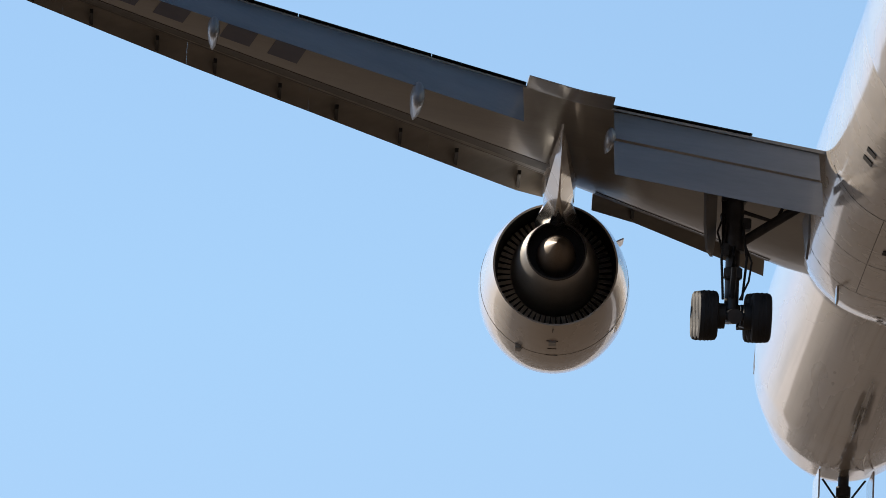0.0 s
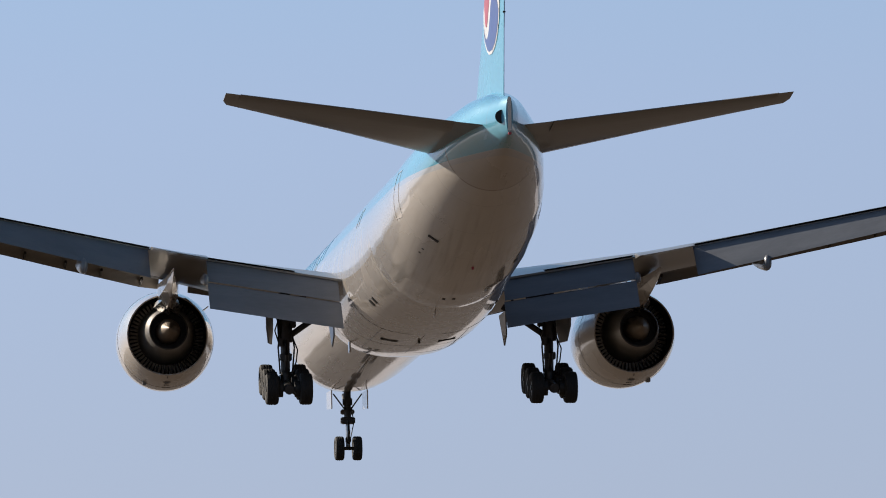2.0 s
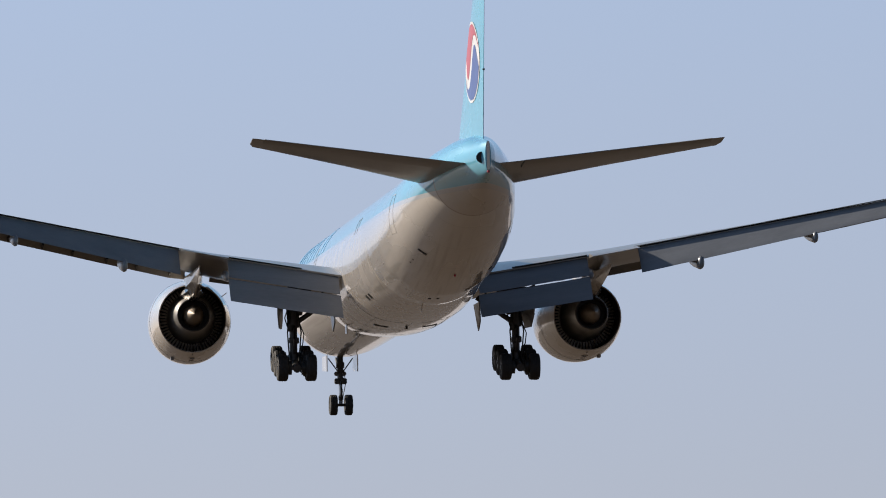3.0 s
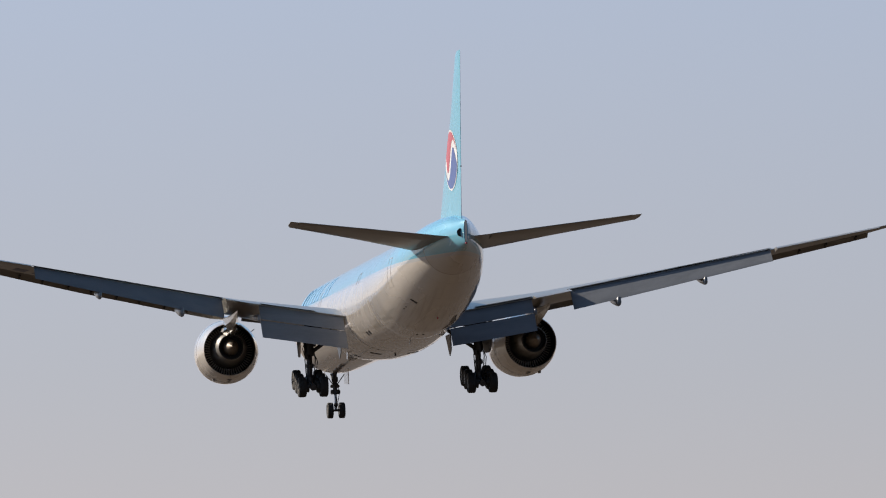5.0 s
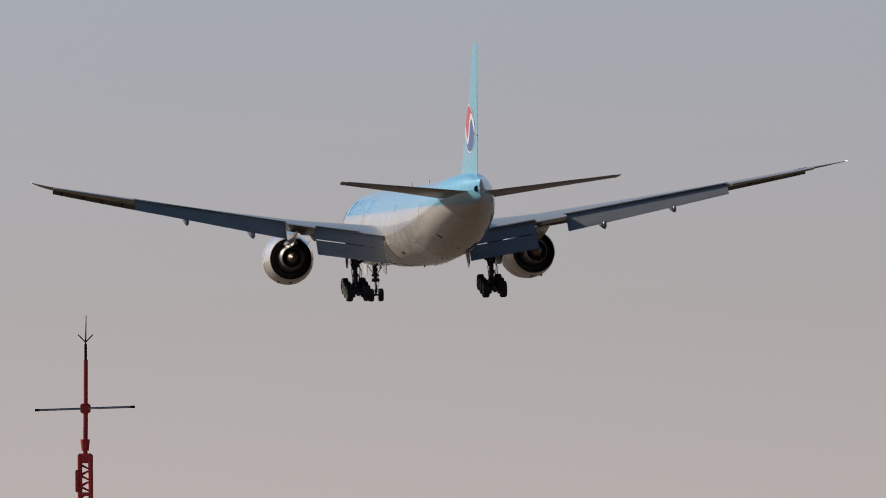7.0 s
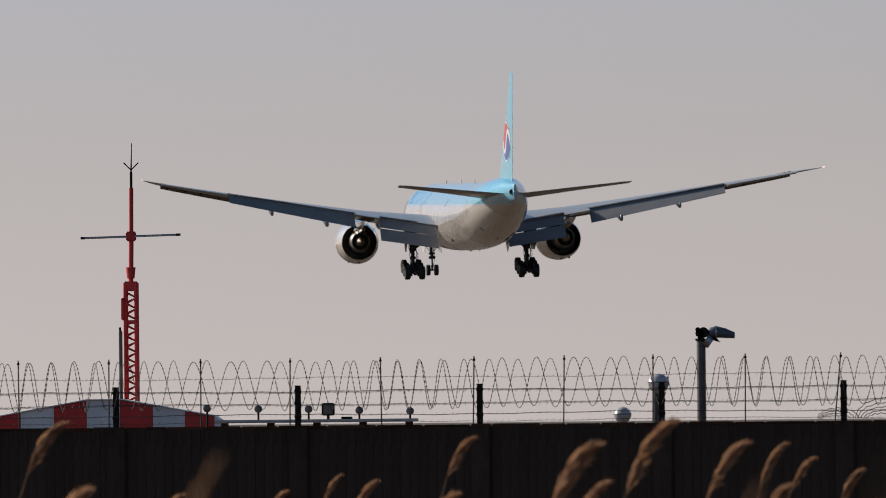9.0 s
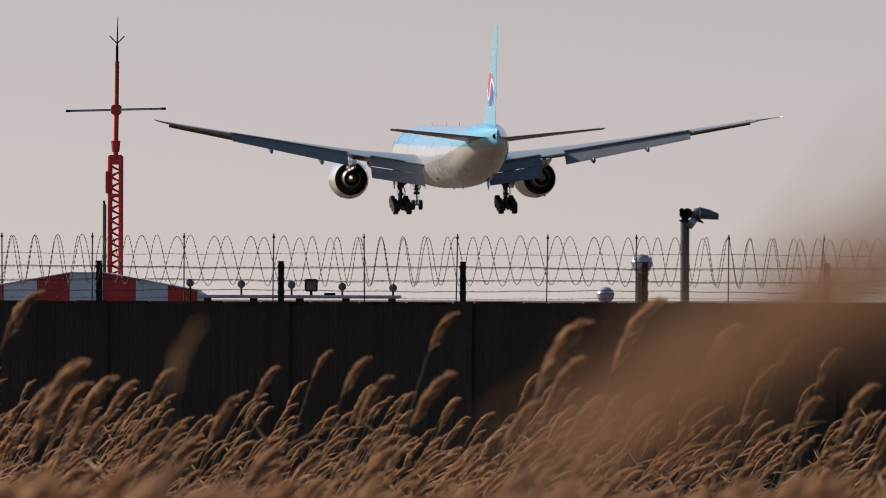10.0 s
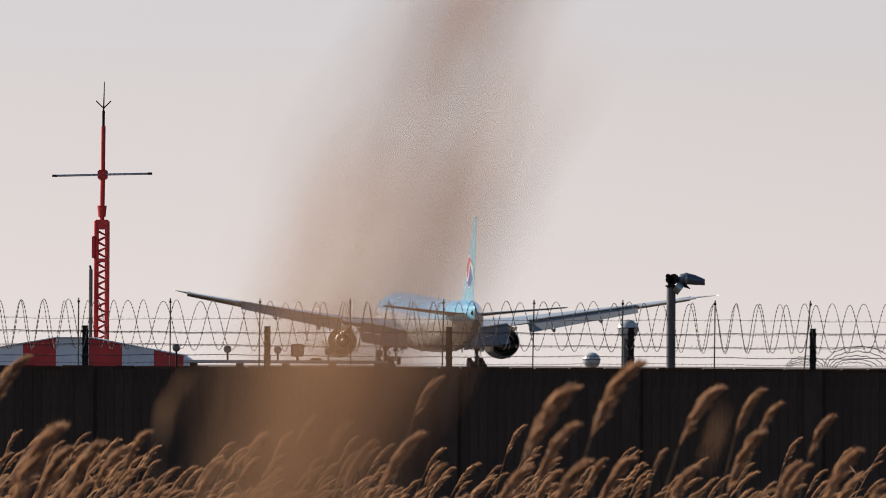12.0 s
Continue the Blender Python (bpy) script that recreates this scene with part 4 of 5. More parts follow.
def build_fence():
    posts, rods = [], []
    for k in range(-4, 5):
        x = 0.09 + 2.5 * k
        p = thing("fence_post", "dark steel fence post on top of the wall", "fence post", "fence posts")
        p.location = (x, WALL_Y + 0.1, WALL_TOP)
        part("post", box(-0.042, 0.042, -0.04, 0.04, -0.04, 0.53, 0.008), M_POST, p)
        part("cap", box(-0.047, 0.047, -0.045, 0.045, 0.53, 0.55, 0.006), M_POST, p)
        for z in (0.12, 0.30, 0.47):
            part("clamp", box(-0.05, 0.05, -0.06, -0.035, z - 0.02, z + 0.02, 0.004), M_POST, p)
    for k in range(-8, 9):
        x = -0.02 + 1.247 * k + random.uniform(-0.02, 0.02)
        lean = random.uniform(-0.02, 0.02) if k != 4 else 0.09
        r = thing("wire_stanchion", "thin rusty rod that holds up coiled wire", "stanchion", "wire stanchions")
        r.location = (x, WALL_Y + 0.12, WALL_TOP)
        part("rod", tube([(0, 0, -0.05), (lean, 0, 0.93)], 0.0095, 8), M_ROD, r)
        part("insulator", tube([(lean, 0, 0.865), (lean, 0, 0.895)], 0.018, 8), M_POST, r)
    for z, rad in ((0.59, 0.0028), (0.41, 0.0055), (0.395, 0.003), (0.23, 0.0045), (0.215, 0.003), (0.085, 0.005), (-0.015, 0.003)):
        w = thing("barbed_wire", "taut strand of rusty barbed wire", "wire", "barbed wire strands")
        n = 150
        pts = [(-20 + 40 * i / n, WALL_Y + 0.05, EYE[2] + z + 0.006 * math.sin(i * 1.7) + 0.01 * math.sin(i * 0.31 + z * 9)) for i in range(n + 1)]
        part("strand", tube(pts, rad, 5), M_WIRE, w)
        bm = bmesh.new()
        for i in range(240):
            x = -12 + 24 * i / 240 + random.uniform(-0.02, 0.02)
            d = random.uniform(0.014, 0.024)
            tube([(x - d * 0.5, WALL_Y + 0.05, EYE[2] + z - d), (x + d * 0.5, WALL_Y + 0.05, EYE[2] + z + d)], 0.0022, 3, bm)
        tagged(part("barb_row", bm, M_WIRE, w, smooth=0), kind="stuff")
    for hand, ph in ((1, 0.0), (-1, math.pi)):
        rng = random.Random(5 + hand)
        pts, x, a = [], -9.5, ph
        pitch = 0.42
        while x < 9.5:
            pitch += (0.41 + 0.12 * math.sin(x * 1.3 + 0.3 * hand) - pitch) * 0.02
            a += 2 * math.pi / 56
            x += pitch / 56
            r = 0.335 + 0.012 * math.sin(x * 2.1 + ph)
            pts.append((x, WALL_Y + 0.12 + hand * r * 0.8 * math.sin(a), EYE[2] + 0.495 + 0.01 * math.sin(x) + r * math.cos(a)))
        coil = thing("razor_wire_coil", "loose coil of rusty razor wire along the fence", "razor wire")
        bm = bmesh.new()
        rings = []
        for i, p in enumerate(pts):
            d = (Vector(pts[min(i + 1, len(pts) - 1)]) - Vector(pts[max(i - 1, 0)])).normalized()
            u = d.cross(Vector((0, 1, 0))).normalized()
            v = d.cross(u)
            rr = 0.0075 if i % 2 == 0 else 0.0022
            rings.append([Vector(p) + u * rr * math.cos(2 * math.pi * k / 4) + v * rr * math.sin(2 * math.pi * k / 4) for k in range(4)])
        part("coil", loft(rings, bm=bm), M_WIRE, coil, smooth=0)
    for cx, n, s in ((4.95, 4, 0.30), (5.65, 5, 0.45)):
        c = thing("wire_bundle", "flattened bundle of loose razor wire on the wall", "razor wire", "loose wire bundles")
        bm = bmesh.new()
        for k in range(n):
            r = s * (0.55 + 0.13 * k)
            tube([(cx + r * math.cos(t * math.pi / 16) + 0.02 * k, WALL_Y + 0.1 + 0.01 * k, WALL_TOP + 0.02 + (0.28 + 0.08 * k) * r * math.sin(t * math.pi / 16) + 0.01 * math.sin(3 * t + k)) for t in range(17)], 0.0055, 4, bm)
        part("loops", bm, M_WIRE, c, smooth=0)


def build_mast():
    D = 250.0
    x0 = -2.098 / 57.296 * D
    E = EYE[2]
    mast = thing("antenna_mast", "red lattice mast with crossed dipole arms and a lightning rod", "antenna mast")
    g = 0.145
    z0, z1 = GROUND_Z - 0.1, E + 3.75
    legs = [(x0 + dx, D + dy) for dx in (-g, g) for dy in (-g, g)]
    for lx, ly in legs:
        part("leg", tube([(lx, ly, z0), (lx, ly, z1)], 0.06, 8), M_RED, mast)
    n = 17
    h = (z1 - z0 - 0.25) / n
    for k in range(n):
        za, zb = z0 + h * k, z0 + h * (k + 1)
        for dy in (-g, g):
            part("brace", tube([(x0 - g, D + dy, za), (x0 + g, D + dy, (za + zb) / 2), (x0 - g, D + dy, zb)], 0.04, 6), M_RED, mast)
        for dx in (-g, g):
            part("brace", tube([(x0 + dx, D - g, za), (x0 + dx, D + g, (za + zb) / 2), (x0 + dx, D - g, zb)], 0.024, 6), M_RED, mast)
    part("head_plate", box(x0 - 0.18, x0 + 0.18, D - 0.18, D + 0.18, z1 - 0.22, z1 + 0.04, 0.02), M_RED, mast)
    part("middle_plate", box(x0 - 0.19, x0 + 0.19, D - 0.19, D + 0.19, z1 - 1.1, z1 - 1.0, 0.01), M_RED, mast)
    part("cable_box", box(x0 - 0.26, x0 - 0.17, D - 0.25, D - 0.12, z1 - 1.0, z1 - 0.4, 0.02), M_RED, mast)
    part("tube_lower", tube([(x0, D, z1), (x0 + 0.02, D, E + 5.0)], 0.065, 10), M_RED, mast)
    part("clamp_ring", tube([(x0, D, z1 + 0.12), (x0, D, z1 + 0.42)], 0.10, 10, r1=0.13), M_RED, mast)
    part("tube_upper", tube([(x0 + 0.02, D, E + 5.0), (x0 + 0.03, D, E + 6.3)], 0.058, 10), M_RED, mast)
    part("top_fitting", tube([(x0 + 0.03, D, E + 6.3), (x0 + 0.03, D, E + 6.72)], 0.036, 10), M_POST, mast)
    part("cross_clamp", box(x0 - 0.12, x0 + 0.15, D - 0.14, D + 0.14, E + 4.87, E + 5.13, 0.03), M_RED, mast)
    part("dipole_arm", tube([(x0 - 1.29, D - 0.2, E + 4.96), (x0, D - 0.1, E + 4.995)], 0.03, 8), M_GALV, mast, "grey dipole arm")
    part("dipole_arm", tube([(x0 + 0.02, D - 0.1, E + 5.0), (x0 + 1.31, D - 0.2, E + 5.03)], 0.03, 8), M_GALV, mast, "grey dipole arm")
    for x, z in ((x0 - 1.27, 4.96), (x0 + 1.29, 5.03)):
        part("arm_tip", tube([(x - 0.06, D - 0.2, E + z), (x + 0.06, D - 0.2, E + z)], 0.034, 8), M_POST, mast)
    part("lightning_rod", tube([(x0 + 0.03, D, E + 6.7), (x0 + 0.05, D, E + 7.50)], 0.022, 6, r1=0.01), M_POST, mast)
    for sx in (-1, 1):
        part("whisker", tube([(x0 + 0.03, D, E + 6.78), (x0 + 0.03 + sx * 0.2, D, E + 6.98)], 0.018, 6), M_POST, mast)
    side = thing("conduit_pole", "thin dark pole beside the red mast", "pole")
    part("pole", tube([(x0 - 0.28, D - 0.3, GROUND_Z - 0.1), (x0 - 0.28, D - 0.3, E + 2.45)], 0.05, 8), M_POLE, side)
    part("cap", tube([(x0 - 0.28, D - 0.3, E + 2.42), (x0 - 0.30, D - 0.3, E + 2.56)], 0.03, 8), M_POST, side)


def build_hut():
    """Low hut whose gable is painted in red and white bands."""
    D = 246.0
    E = EYE[2]
    hut = thing("striped_hut", "low equipment hut with red and white banded gable", "hut")

    def top(x):
        return E + table([(-12.75, 0.15), (-10.21, 0.60), (-9.27, 0.60), (-6.82, 0.15), (-6.67, 0.06)], x)

    edges = [-12.75, -11.955, -11.075, -10.21, -9.33, -8.465, -7.614, -6.838, -6.674]
    z0 = GROUND_Z - 0.1
    for k, (a, b) in enumerate(zip(edges, edges[1:])):
        ring = [Vector((a + 0.004, D, z0)), Vector((b - 0.004, D, z0)), Vector((b - 0.004, D, top(b))), Vector((a + 0.004, D, top(a)))]
        part("band", loft([ring, [p + Vector((0, 3.0, 0)) for p in ring]]), M_RED if k % 2 == 0 else M_PALE, hut, "red painted band" if k % 2 == 0 else "white painted band", smooth=0)
    rings = []
    for y in (D - 0.06, D + 3.06):
        rings.append([(x, y, top(x) + dz) for dz in (0.002, 0.03) for x in ((-12.76, -10.21, -9.27, -6.81) if dz < 0.01 else (-6.81, -9.27, -10.21, -12.76))])
    part("roof_edge", loft(rings), M_PALE, hut, "pale roof edge", smooth=0)


def build_lights():
    D = 200.0
    slab = thing("light_platform", "long pale concrete platform under approach lights", "platform")
    xa, xb = -5.54, -1.18
    zt = EYE[2] + 0.036
    part("deck", box(xa, xb, D - 0.5, D + 1.5, zt - 0.07, zt, 0.02), M_GALV, slab)
    for k in range(5):
        x = lerp(xa + 0.2, xb - 0.2, k / 4)
        part("leg", box(x - 0.08, x + 0.08, D, D + 0.2, GROUND_Z - 0.1, zt - 0.06), M_WALL, slab)
    for x, up in ((-4.62, 0.267), (-3.54, 0.255), (-2.45, 0.218), (-1.36, 0.194), (-5.72, 0.291)):
        z = EYE[2] + up
        lamp = thing("approach_light", "round runway approach light on a short stem", "runway light", "approach lights")
        lamp.location = (x, D + 0.3, 0)
        base = zt if xa < x < xb else GROUND_Z - 0.1
        part("stem", tube([(0, 0, base - 0.01), (0, 0, z - 0.05)], 0.022, 8), M_POST, lamp)
        n = 16
        for nm, mat, prof in (("housing", M_POST, [(-0.05, 0.085), (0.02, 0.08), (0.12, 0.03)]), ("lens", M_GLASS, [(-0.052, 0.08), (-0.075, 0.05), (-0.08, 0.004)])):
            part(nm, loft([[(r * math.cos(2 * math.pi * i / n), y, z + r * math.sin(2 * math.pi * i / n)) for i in range(n)] for y, r in prof]), mat, lamp)
    x, z = -3.12, EYE[2] + 0.243
    fl = thing("floodlight", "square dark floodlight with a glass front", "floodlight")
    part("housing", box(x - 0.14, x + 0.14, D + 0.2, D + 0.4, z - 0.13, z + 0.14, 0.02), M_POST, fl)
    part("glass", box(x - 0.10, x + 0.10, D + 0.185, D + 0.2, z - 0.09, z + 0.10, 0.005), M_GLASS, fl, "blue-grey glass front")
    part("bracket", tube([(x, D + 0.3, zt - 0.01), (x, D + 0.3, z - 0.12)], 0.03, 8), M_POST, fl)
    # small junction box
    jb = thing("junction_box", "small dark junction box on the platform", "box")
    part("casing", box(-2.84, -2.60, D + 0.2, D + 0.5, zt - 0.005, zt + 0.05, 0.01), M_POST, jb)


def build_camera_pole():
    D = 132.0
    x, E = 3.234, EYE[2]
    pole = thing("camera_pole", "blue-grey pole with a tilted surveillance camera on top", "surveillance camera")
    part("pole", tube([(x, D, 0.4), (x, D, E + 1.09)], 0.064, 16), M_POLE, pole)
    part("cap_plate", box(x - 0.085, x + 0.10, D - 0.1, D + 0.1, E + 1.085, E + 1.11, 0.008), M_POST, pole)
    bm = bmesh.new()
    for k, (dx, dz, r) in enumerate(((-0.02, 1.19, 0.06), (0.035, 1.2, 0.075), (-0.045, 1.24, 0.035), (0.0, 1.13, 0.05))):
        tube([(x + dx, D - 0.08, E + dz), (x + dx, D + 0.08, E + dz)], r, 10, bm)
    part("pan_head", bm, M_POST, pole, "dark pan and tilt head")
    bm = tube([(x + 0.06, D - 0.03, E + 1.10), (x + 0.14, D - 0.03, E + 1.04)], 0.09, 14, r1=0.085)
    part("lamp_bowl", bm, M_GALV, pole, "shiny lamp bowl")
    part("lens_cone", tube([(x + 0.17, D - 0.03, E + 1.12), (x + 0.27, D - 0.03, E + 1.06)], 0.035, 8, r1=0.005), M_POST, pole)
    rings = []
    for k, (dx, dz, hh, w) in enumerate(((0.08, 1.16, 0.03, 0.05), (0.13, 1.195, 0.075, 0.08), (0.22, 1.205, 0.085, 0.09), (0.35, 1.185, 0.072, 0.085), (0.475, 1.155, 0.045, 0.075), (0.478, 1.155, 0.040, 0.07))):
        rings.append([(x + dx, D + w * math.cos(a), E + dz + hh * math.sin(a)) for a in [2 * math.pi * i / 14 for i in range(14)]])
    part("housing", loft(rings), M_HOUSING, pole, "blue-grey camera housing", 50)
    part("front_rim", loft([[(x + dx, D + 0.093 * math.cos(a), E + 1.205 + 0.088 * math.sin(a)) for a in [2 * math.pi * i / 14 for i in range(14)]] for dx in (0.20, 0.225)]), M_GALV, pole)

    def dome(name, label, xx, up, r, post):
        zz = E + up
        d = thing(name, label, "surveillance camera")
        n = 18
        rings = [[(xx + r * math.cos(b) * math.cos(a), D + r * math.cos(b) * math.sin(a), zz + r * math.sin(b)) for a in [2 * math.pi * i / n for i in range(n)]] for b in [radians(q) for q in (-88, -65, -40, -15, 8)]]
        part("shell", loft(rings), M_DOME, d, "shiny grey shell", 60)
        rings = [[(xx + r * 1.02 * math.cos(b) * math.cos(a), D + r * 1.02 * math.cos(b) * math.sin(a), zz + r * 0.9 * math.sin(b)) for a in [2 * math.pi * i / n for i in range(n)]] for b in [radians(q) for q in (8, 35, 62, 88)]]
        part("hood", loft(rings), M_DOME, d, "", 60)
        part("seam_ring", loft([[(xx + r * q * math.cos(a), D + r * q * math.sin(a), zz + h) for a in [2 * math.pi * i / n for i in range(n)]] for q, h in ((1.0, 0.004), (1.03, 0.006), (1.03, 0.016), (1.0, 0.018))]), M_POLE, d)
        if post:
            part("post", tube([(xx - 0.03, D + 0.2, 0.4), (xx - 0.03, D + 0.2, zz)], 0.05, 12), M_POLE, d)
            part("arm", tube([(xx - 0.03, D + 0.22, zz - r * 0.4), (xx - 0.01, D + 0.05, zz - r * 0.4)], 0.03, 8), M_POST, d)
        else:
            part("bracket", tube([(xx, D, 0.4), (xx, D, zz - r * 0.7)], 0.04, 8), M_POST, d)

    dome("dome_camera", "shiny dome camera on a post behind the wire", 2.625, 0.49, 0.15, True)
    dome("lamp_globe", "shiny globe lamp just over the wall", 2.113, 0.045, 0.125, False)


build_fence()
build_mast()
build_hut()
build_lights()
build_camera_pole()


# ---- reeds ----
def reed_bm(bm, base, top, lean, size, rng, strands=38, leaves=3, plume=None, leaf=None):
    """One reed into a bmesh: bending stem, leaves, and a plume of drooping strands."""
    b, t = Vector(base), Vector(top)
    plume, leaf = plume or bm, leaf or bm
    h = (t - b).length
    pts = []
    for k in range(6):
        s = k / 5
        pts.append(b.lerp(t, s) + Vector((lean * (s * s - s), 0, 0)))
    tube(pts, 0.006, 3, bm, 0.003)
    d0 = (pts[-1] - pts[-2]).normalized()
    side = Vector((1, 0, 0))
    # plume: rachis curves over to the lee side
    rach = []
    p, d = pts[-1].copy(), d0.copy()
    for k in range(7):
        rach.append(p.copy())
        p += d * size / 6
        d = (d + Vector((0.12 + 0.05 * lean, 0, -0.025))).normalized()
    for k in range(strands):
        s = rng.random() ** 0.8
        i = min(5, int(s * 6))
        o = rach[i].lerp(rach[i + 1], s * 6 - i)
        ln = size * (0.24 + 0.30 * math.sin(math.pi * min(1, s * 0.9 + 0.12))) * rng.uniform(0.7, 1.15)
        a = rng.uniform(0, 2 * math.pi)
        out = Vector((math.cos(a), math.sin(a), 0)) * rng.uniform(0.10, 0.30)
        di = (d0 + out + side * 0.24).normalized()
        w = Vector((rng.uniform(-1, 1), rng.uniform(-0.5, 0.5), rng.uniform(-1, 1)))
        w = (w - di * w.dot(di)).normalized() * size * rng.uniform(0.011, 0.022)
        m1 = o + di * ln * 0.5
        m2 = o + di * ln * 0.9 + Vector((0.12, 0, -0.10)) * ln
        v = [plume.verts.new(q) for q in (o - w * 0.3, o + w * 0.3, m1 + w, m1 - w, m2)]
        plume.faces.new((v[0], v[1], v[2], v[3]))
        plume.faces.new((v[3], v[2], v[4]))
    for k in range(leaves):
        s = rng.uniform(0.45, 0.88)
        o = b.lerp(t, s) + Vector((lean * (s * s - s), 0, 0))
        ln = rng.uniform(0.25, 0.5)
        a = rng.uniform(-0.9, 0.9)
        di = Vector((math.cos(a) * rng.choice((1, 1, 1, -0.6)), math.sin(a), rng.uniform(0.2, 0.9))).normalized()
        w = di.cross(Vector((0, 1, 0.3))).normalized() * 0.010
        e = o + di * ln + Vector((0.10, 0, -0.12)) * ln
        m1 = o + di * ln * 0.55
        v = [leaf.verts.new(q) for q in (o - w * 0.5, o + w * 0.5, m1 + w, m1 - w, e)]
        leaf.faces.new((v[0], v[1], v[2], v[3]))
        leaf.faces.new((v[3], v[2], v[4]))


def gust(rng):
    """Sway angles over the clip: a slow lean with quicker nods."""
    a, b, p, q = rng.uniform(0.5, 1.0), rng.uniform(0.2, 0.5), rng.uniform(0, 6.3), rng.uniform(0, 6.3)
    f, g = rng.uniform(0.35, 0.55), rng.uniform(0.9, 1.3)
    return [(0.5 * k, a * math.sin(2 * math.pi * f * 0.5 * k + p) + b * math.sin(2 * math.pi * g * 0.5 * k + q)) for k in range(25)]


SWAY = []


def field_z(y):
    return table([(2, 1.7), (4, 1.6), (26, 0.25), (40, 0.0), (128, 0.0)], y)


def build_reed_bed():
    rng = random.Random(11)
    # far rows, in bands that nod together
    bands = []
    plan = [(62 + 6.2 * k, 6.2, 46, 1.76, 0.21, 0.0035) for k in range(10)] + [(31 + 7 * k, 7, 150, 0, 0.17, 0) for k in range(4)] + [(14 + 3.5 * k, 3.5, 150, 0, 0.12, 0) for k in range(4)]
    for k, (y0, deep, n, mean, spread, grow) in enumerate(plan):
        for half in (-1, 1):
            bm = bmesh.new()
            yc = y0 + deep / 2
            gz = field_z(yc)
            for j in range(n):
                y = y0 + rng.uniform(0, deep)
                wx = 0.049 * y + 1.2
                x = half * rng.uniform(0, wx)
                if mean:
                    hgt = rng.gauss(mean, spread) - 0.13 - 0.03 * x + grow * (y - 62) + 0.10 * math.sin(x * 1.1 + k) + 0.06 * math.sin(x * 3.1 + 2 * k)
                else:
                    hgt = EYE[2] - gz - y * (0.0200 + 0.0012 * math.sin(x * 2.3 + k)) + rng.gauss(0, 0.0016) * y - 0.0029 * y
                ln = rng.uniform(0.3, 0.75) if mean else rng.uniform(0.05, 0.3)
                reed_bm(bm, (x, y - yc, 0), (x + ln, y - yc + rng.uniform(-0.1, 0.1), hgt - 0.2), ln * 0.9, rng.uniform(0.28, 0.44) if mean else rng.uniform(0.16, 0.28), rng, 115, 3 if mean else 7)
            p = part("reeds", bm, M_PLUME, smooth=0)
            tagged(p, "dense bed of dry golden reeds with feathery plumes", "reeds", "reed bed", "stuff")
            p.location = (0, yc, gz - 0.02)
            SWAY.append((p, (0, yc, gz - 0.02), 0.35, gust(rng)))
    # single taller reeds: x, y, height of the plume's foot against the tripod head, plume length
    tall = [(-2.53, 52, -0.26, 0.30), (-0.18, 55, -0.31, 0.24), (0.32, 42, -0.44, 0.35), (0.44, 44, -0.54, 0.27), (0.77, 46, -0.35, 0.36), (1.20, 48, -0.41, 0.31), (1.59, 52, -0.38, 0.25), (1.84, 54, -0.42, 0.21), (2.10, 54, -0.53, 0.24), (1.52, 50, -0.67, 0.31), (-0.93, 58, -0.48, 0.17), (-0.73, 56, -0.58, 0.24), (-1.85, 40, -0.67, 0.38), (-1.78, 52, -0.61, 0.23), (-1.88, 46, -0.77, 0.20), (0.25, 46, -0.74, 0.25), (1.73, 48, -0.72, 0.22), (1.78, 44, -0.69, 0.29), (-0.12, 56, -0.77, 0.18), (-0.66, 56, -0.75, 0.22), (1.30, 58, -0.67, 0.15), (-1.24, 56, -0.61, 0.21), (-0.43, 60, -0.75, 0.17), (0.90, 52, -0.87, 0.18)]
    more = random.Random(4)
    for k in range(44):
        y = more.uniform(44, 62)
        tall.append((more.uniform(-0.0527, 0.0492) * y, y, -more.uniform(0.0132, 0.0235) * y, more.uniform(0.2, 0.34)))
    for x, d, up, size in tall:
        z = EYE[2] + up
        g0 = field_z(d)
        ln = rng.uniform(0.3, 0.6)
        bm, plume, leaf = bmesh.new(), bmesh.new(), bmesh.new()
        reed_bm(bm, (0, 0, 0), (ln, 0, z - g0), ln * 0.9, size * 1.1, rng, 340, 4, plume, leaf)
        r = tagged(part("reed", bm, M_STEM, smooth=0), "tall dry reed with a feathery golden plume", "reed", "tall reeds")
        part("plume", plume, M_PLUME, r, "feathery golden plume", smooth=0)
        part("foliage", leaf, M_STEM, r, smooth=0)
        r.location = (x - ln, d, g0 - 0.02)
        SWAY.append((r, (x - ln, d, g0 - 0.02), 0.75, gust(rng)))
    # two reeds close by, far out of focus
    for x, d, up, size, lean in ((-0.335, 11.0, -0.095, 0.10, 0.03), (0.308, 11.0, -0.13, 0.10, 0.03)):
        z = EYE[2] + up
        g0 = field_z(d)
        bm, plume = bmesh.new(), bmesh.new()
        reed_bm(bm, (0, 0, 0), (lean, 0, z - g0), lean, size, rng, 6, 0, plume)
        r = tagged(part("reed", bm, M_STEM, smooth=0), "slim dry reed on the slope of the dyke", "reed", "near reeds")
        part("plume", plume, M_PLUME, r, smooth=0)
        r.location = (x - lean, d, g0 - 0.02)
        SWAY.append((r, (x - lean, d, g0 - 0.02), 0.06, gust(rng)))


NEAR = []


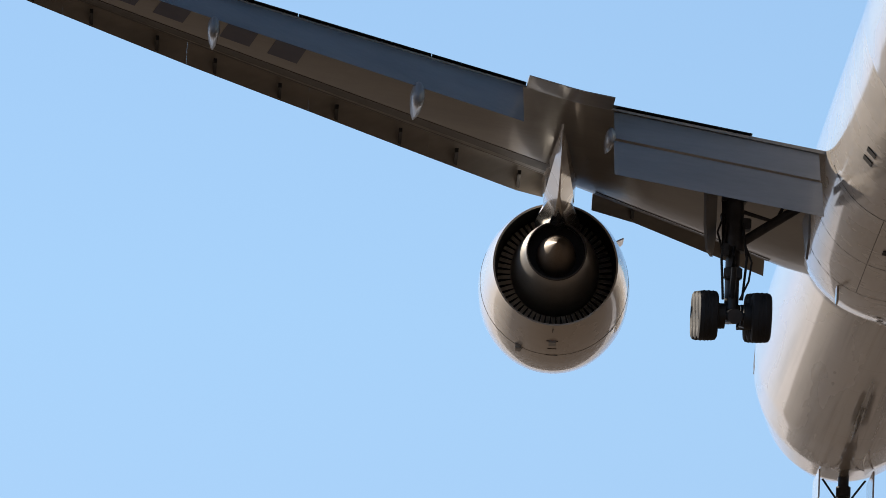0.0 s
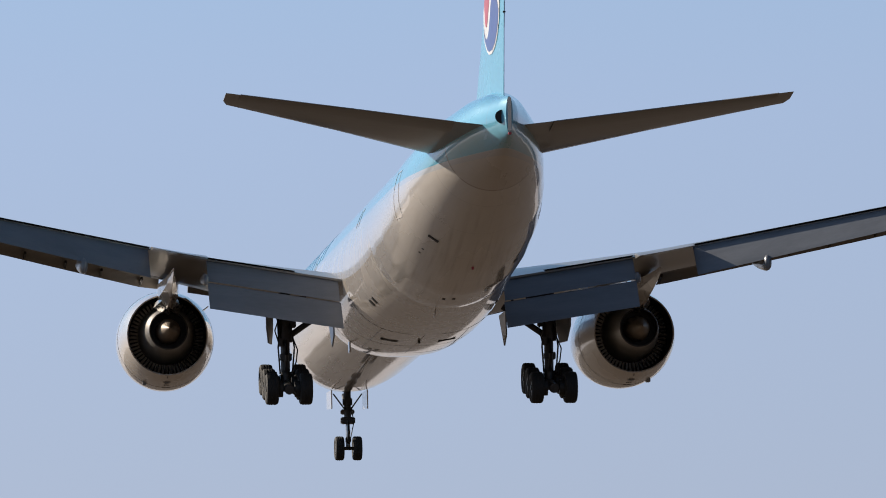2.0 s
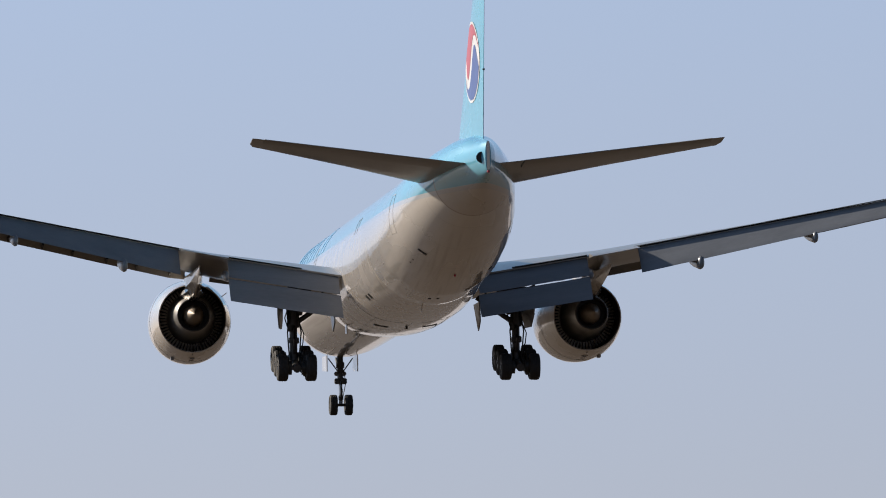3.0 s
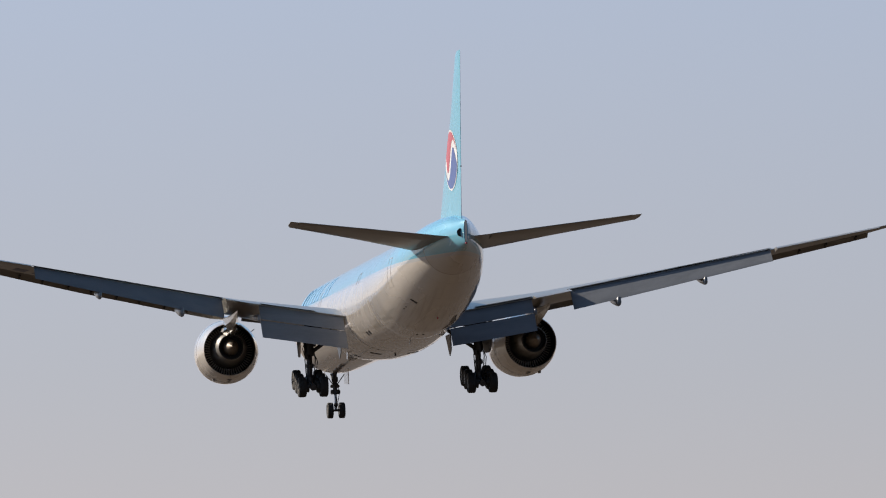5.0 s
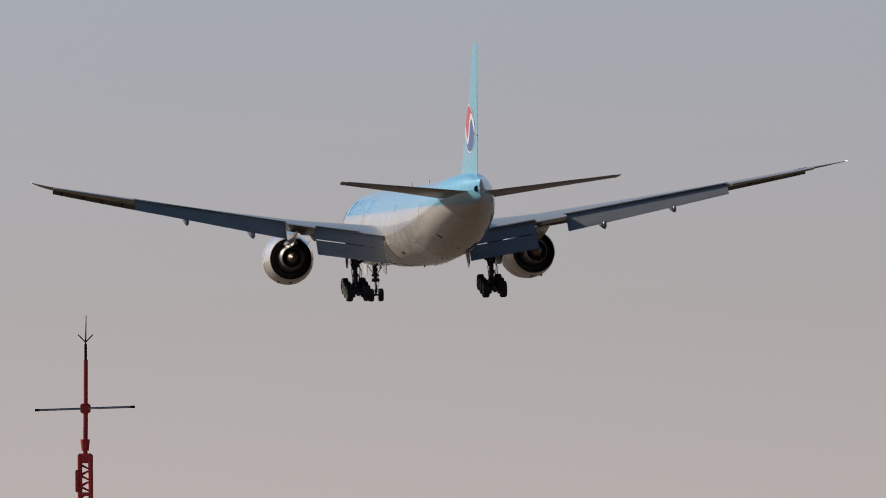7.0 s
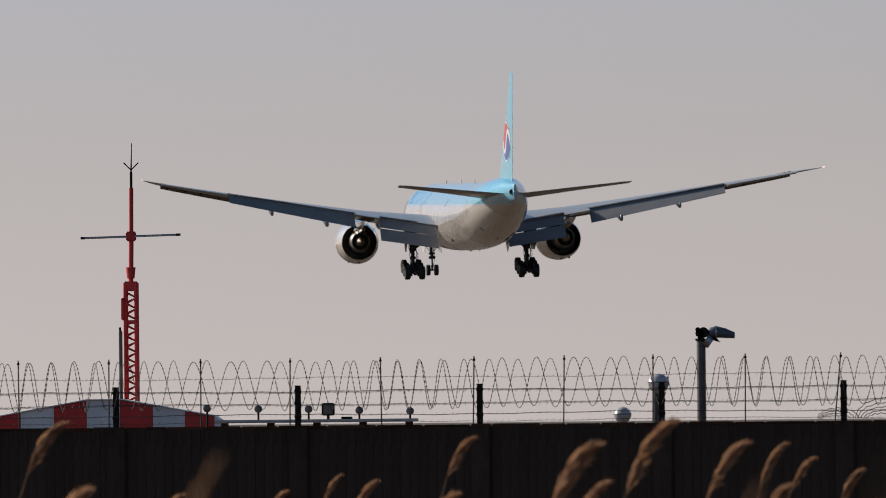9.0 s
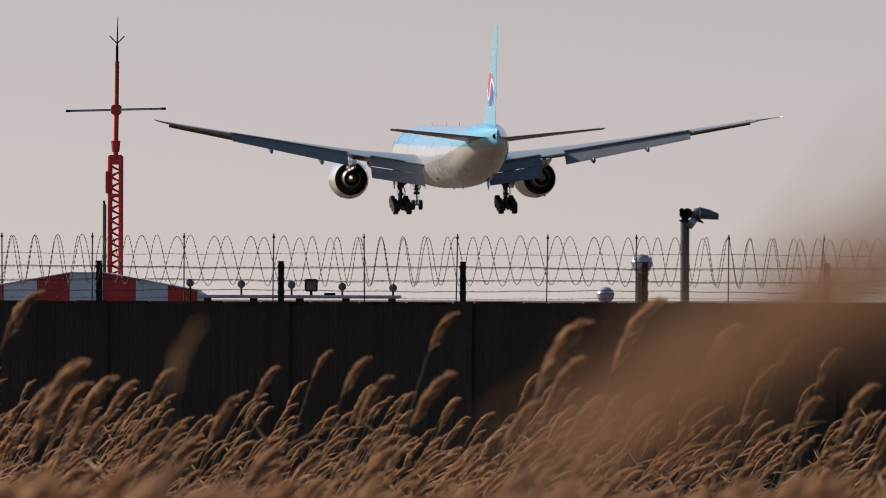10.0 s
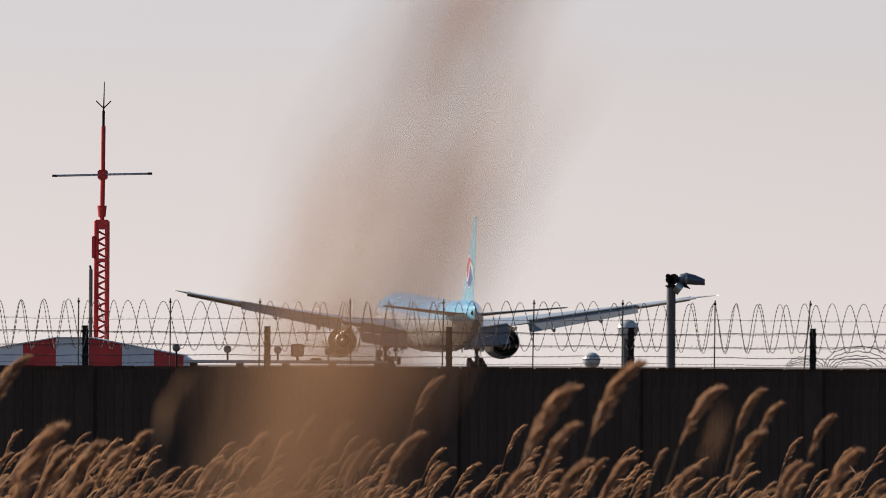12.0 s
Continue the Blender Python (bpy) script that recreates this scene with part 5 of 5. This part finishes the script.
def build_near_reeds():
    """Reeds right before the lens: foot x, distance, tip height, tilt of the plume, sideways place of the plume at the lens's height over time."""
    rng = random.Random(21)
    for d, incl, size, count, wide, low, path in (
            (2.4, 35, 0.34, 90, 0.28, 0.11, [(0, 0.36), (4, 0.34), (8, 0.35), (9, 0.30), (10, 0.32), (11, 0.30), (11.5, 0.27), (11.7, 0.18), (11.8, 0.11), (11.9, 0.055), (12.0, -0.002)]),
            (2.6, 65, 0.24, 170, 0.9, 0.08, [(0, 0.6), (4, 0.55), (8, 0.5), (8.8, 0.30), (9.2, 0.24), (9.5, 0.21), (9.8, 0.20), (10.0, 0.185), (10.1, 0.13), (10.2, 0.19), (10.4, 0.42), (11, 0.5), (12, 0.5)])):
        g0 = field_z(d)
        rise = EYE[2] - g0
        bm = bmesh.new()
        pts = [(0.45 * (s ** 2.2), 0, (rise - low) * s) for s in [k / 8 for k in range(9)]]
        tube(pts, 0.005, 5, bm, 0.003)
        foot = Vector(pts[-1])
        dr = Vector((math.sin(radians(incl)), 0, math.cos(radians(incl))))
        plume = bmesh.new()
        for k in range(count):
            s = rng.random() ** 1.3
            o = foot + dr * size * s + Vector((rng.gauss(0, 0.012), rng.gauss(0, 0.012), 0))
            a = rng.uniform(0, 6.283)
            di = (dr + Vector((math.cos(a), math.sin(a), 0.3 * math.cos(a))) * rng.uniform(0.2, wide)).normalized()
            ln = rng.uniform(0.05, 0.11) * (1.1 - 0.5 * s)
            w = Vector((rng.uniform(-1, 1), 0.2, rng.uniform(-1, 1)))
            w = (w - di * w.dot(di)).normalized() * rng.uniform(0.0009, 0.0017)
            v = [plume.verts.new(q) for q in (o - w, o + w, o + di * ln + w, o + di * ln - w)]
            plume.faces.new(v)
        r = tagged(part("reed", bm, M_STEM, smooth=0), "dry reed bending close before the lens", "reed", "near reeds")
        part("plume", plume, M_PLUME, r, "feathery golden plume", smooth=0)
        off = foot.x + dr.x / dr.z * low
        NEAR.append((r, d, g0, rise, off, path))


build_reed_bed()
build_near_reeds()


# ---- what moves ----
def motions():
    walk(airliner, [(t, fly(*r)) for t, *r in FLIGHT])
    for ob, (x, y, z), amount, rows in SWAY:
        # a gust presses the reeds down, then lets them rise
        single = amount > 0.5
        press = [(t, a, table([(0, 1.0), (9.5, 1.0), (10.0, 0.6), (10.5, 0.2), (11.0, 0.0), (12.0, 0.0)], t)) for t, a in rows]
        walk(ob, [(t, pose(x, y, z - (0 if single else 0.0026 * y * g), -6 * g if single else 0, amount * a, 0)) for t, a, g in press])
    for ob, d, g0, rise, off, path in NEAR:
        walk(ob, [(t, pose(-0.2, d, g0 - 0.02) @ pose(0, 0, 0, 0, math.degrees(math.atan2(x + 0.2 - off, rise)), 0)) for t, x in path])


motions()
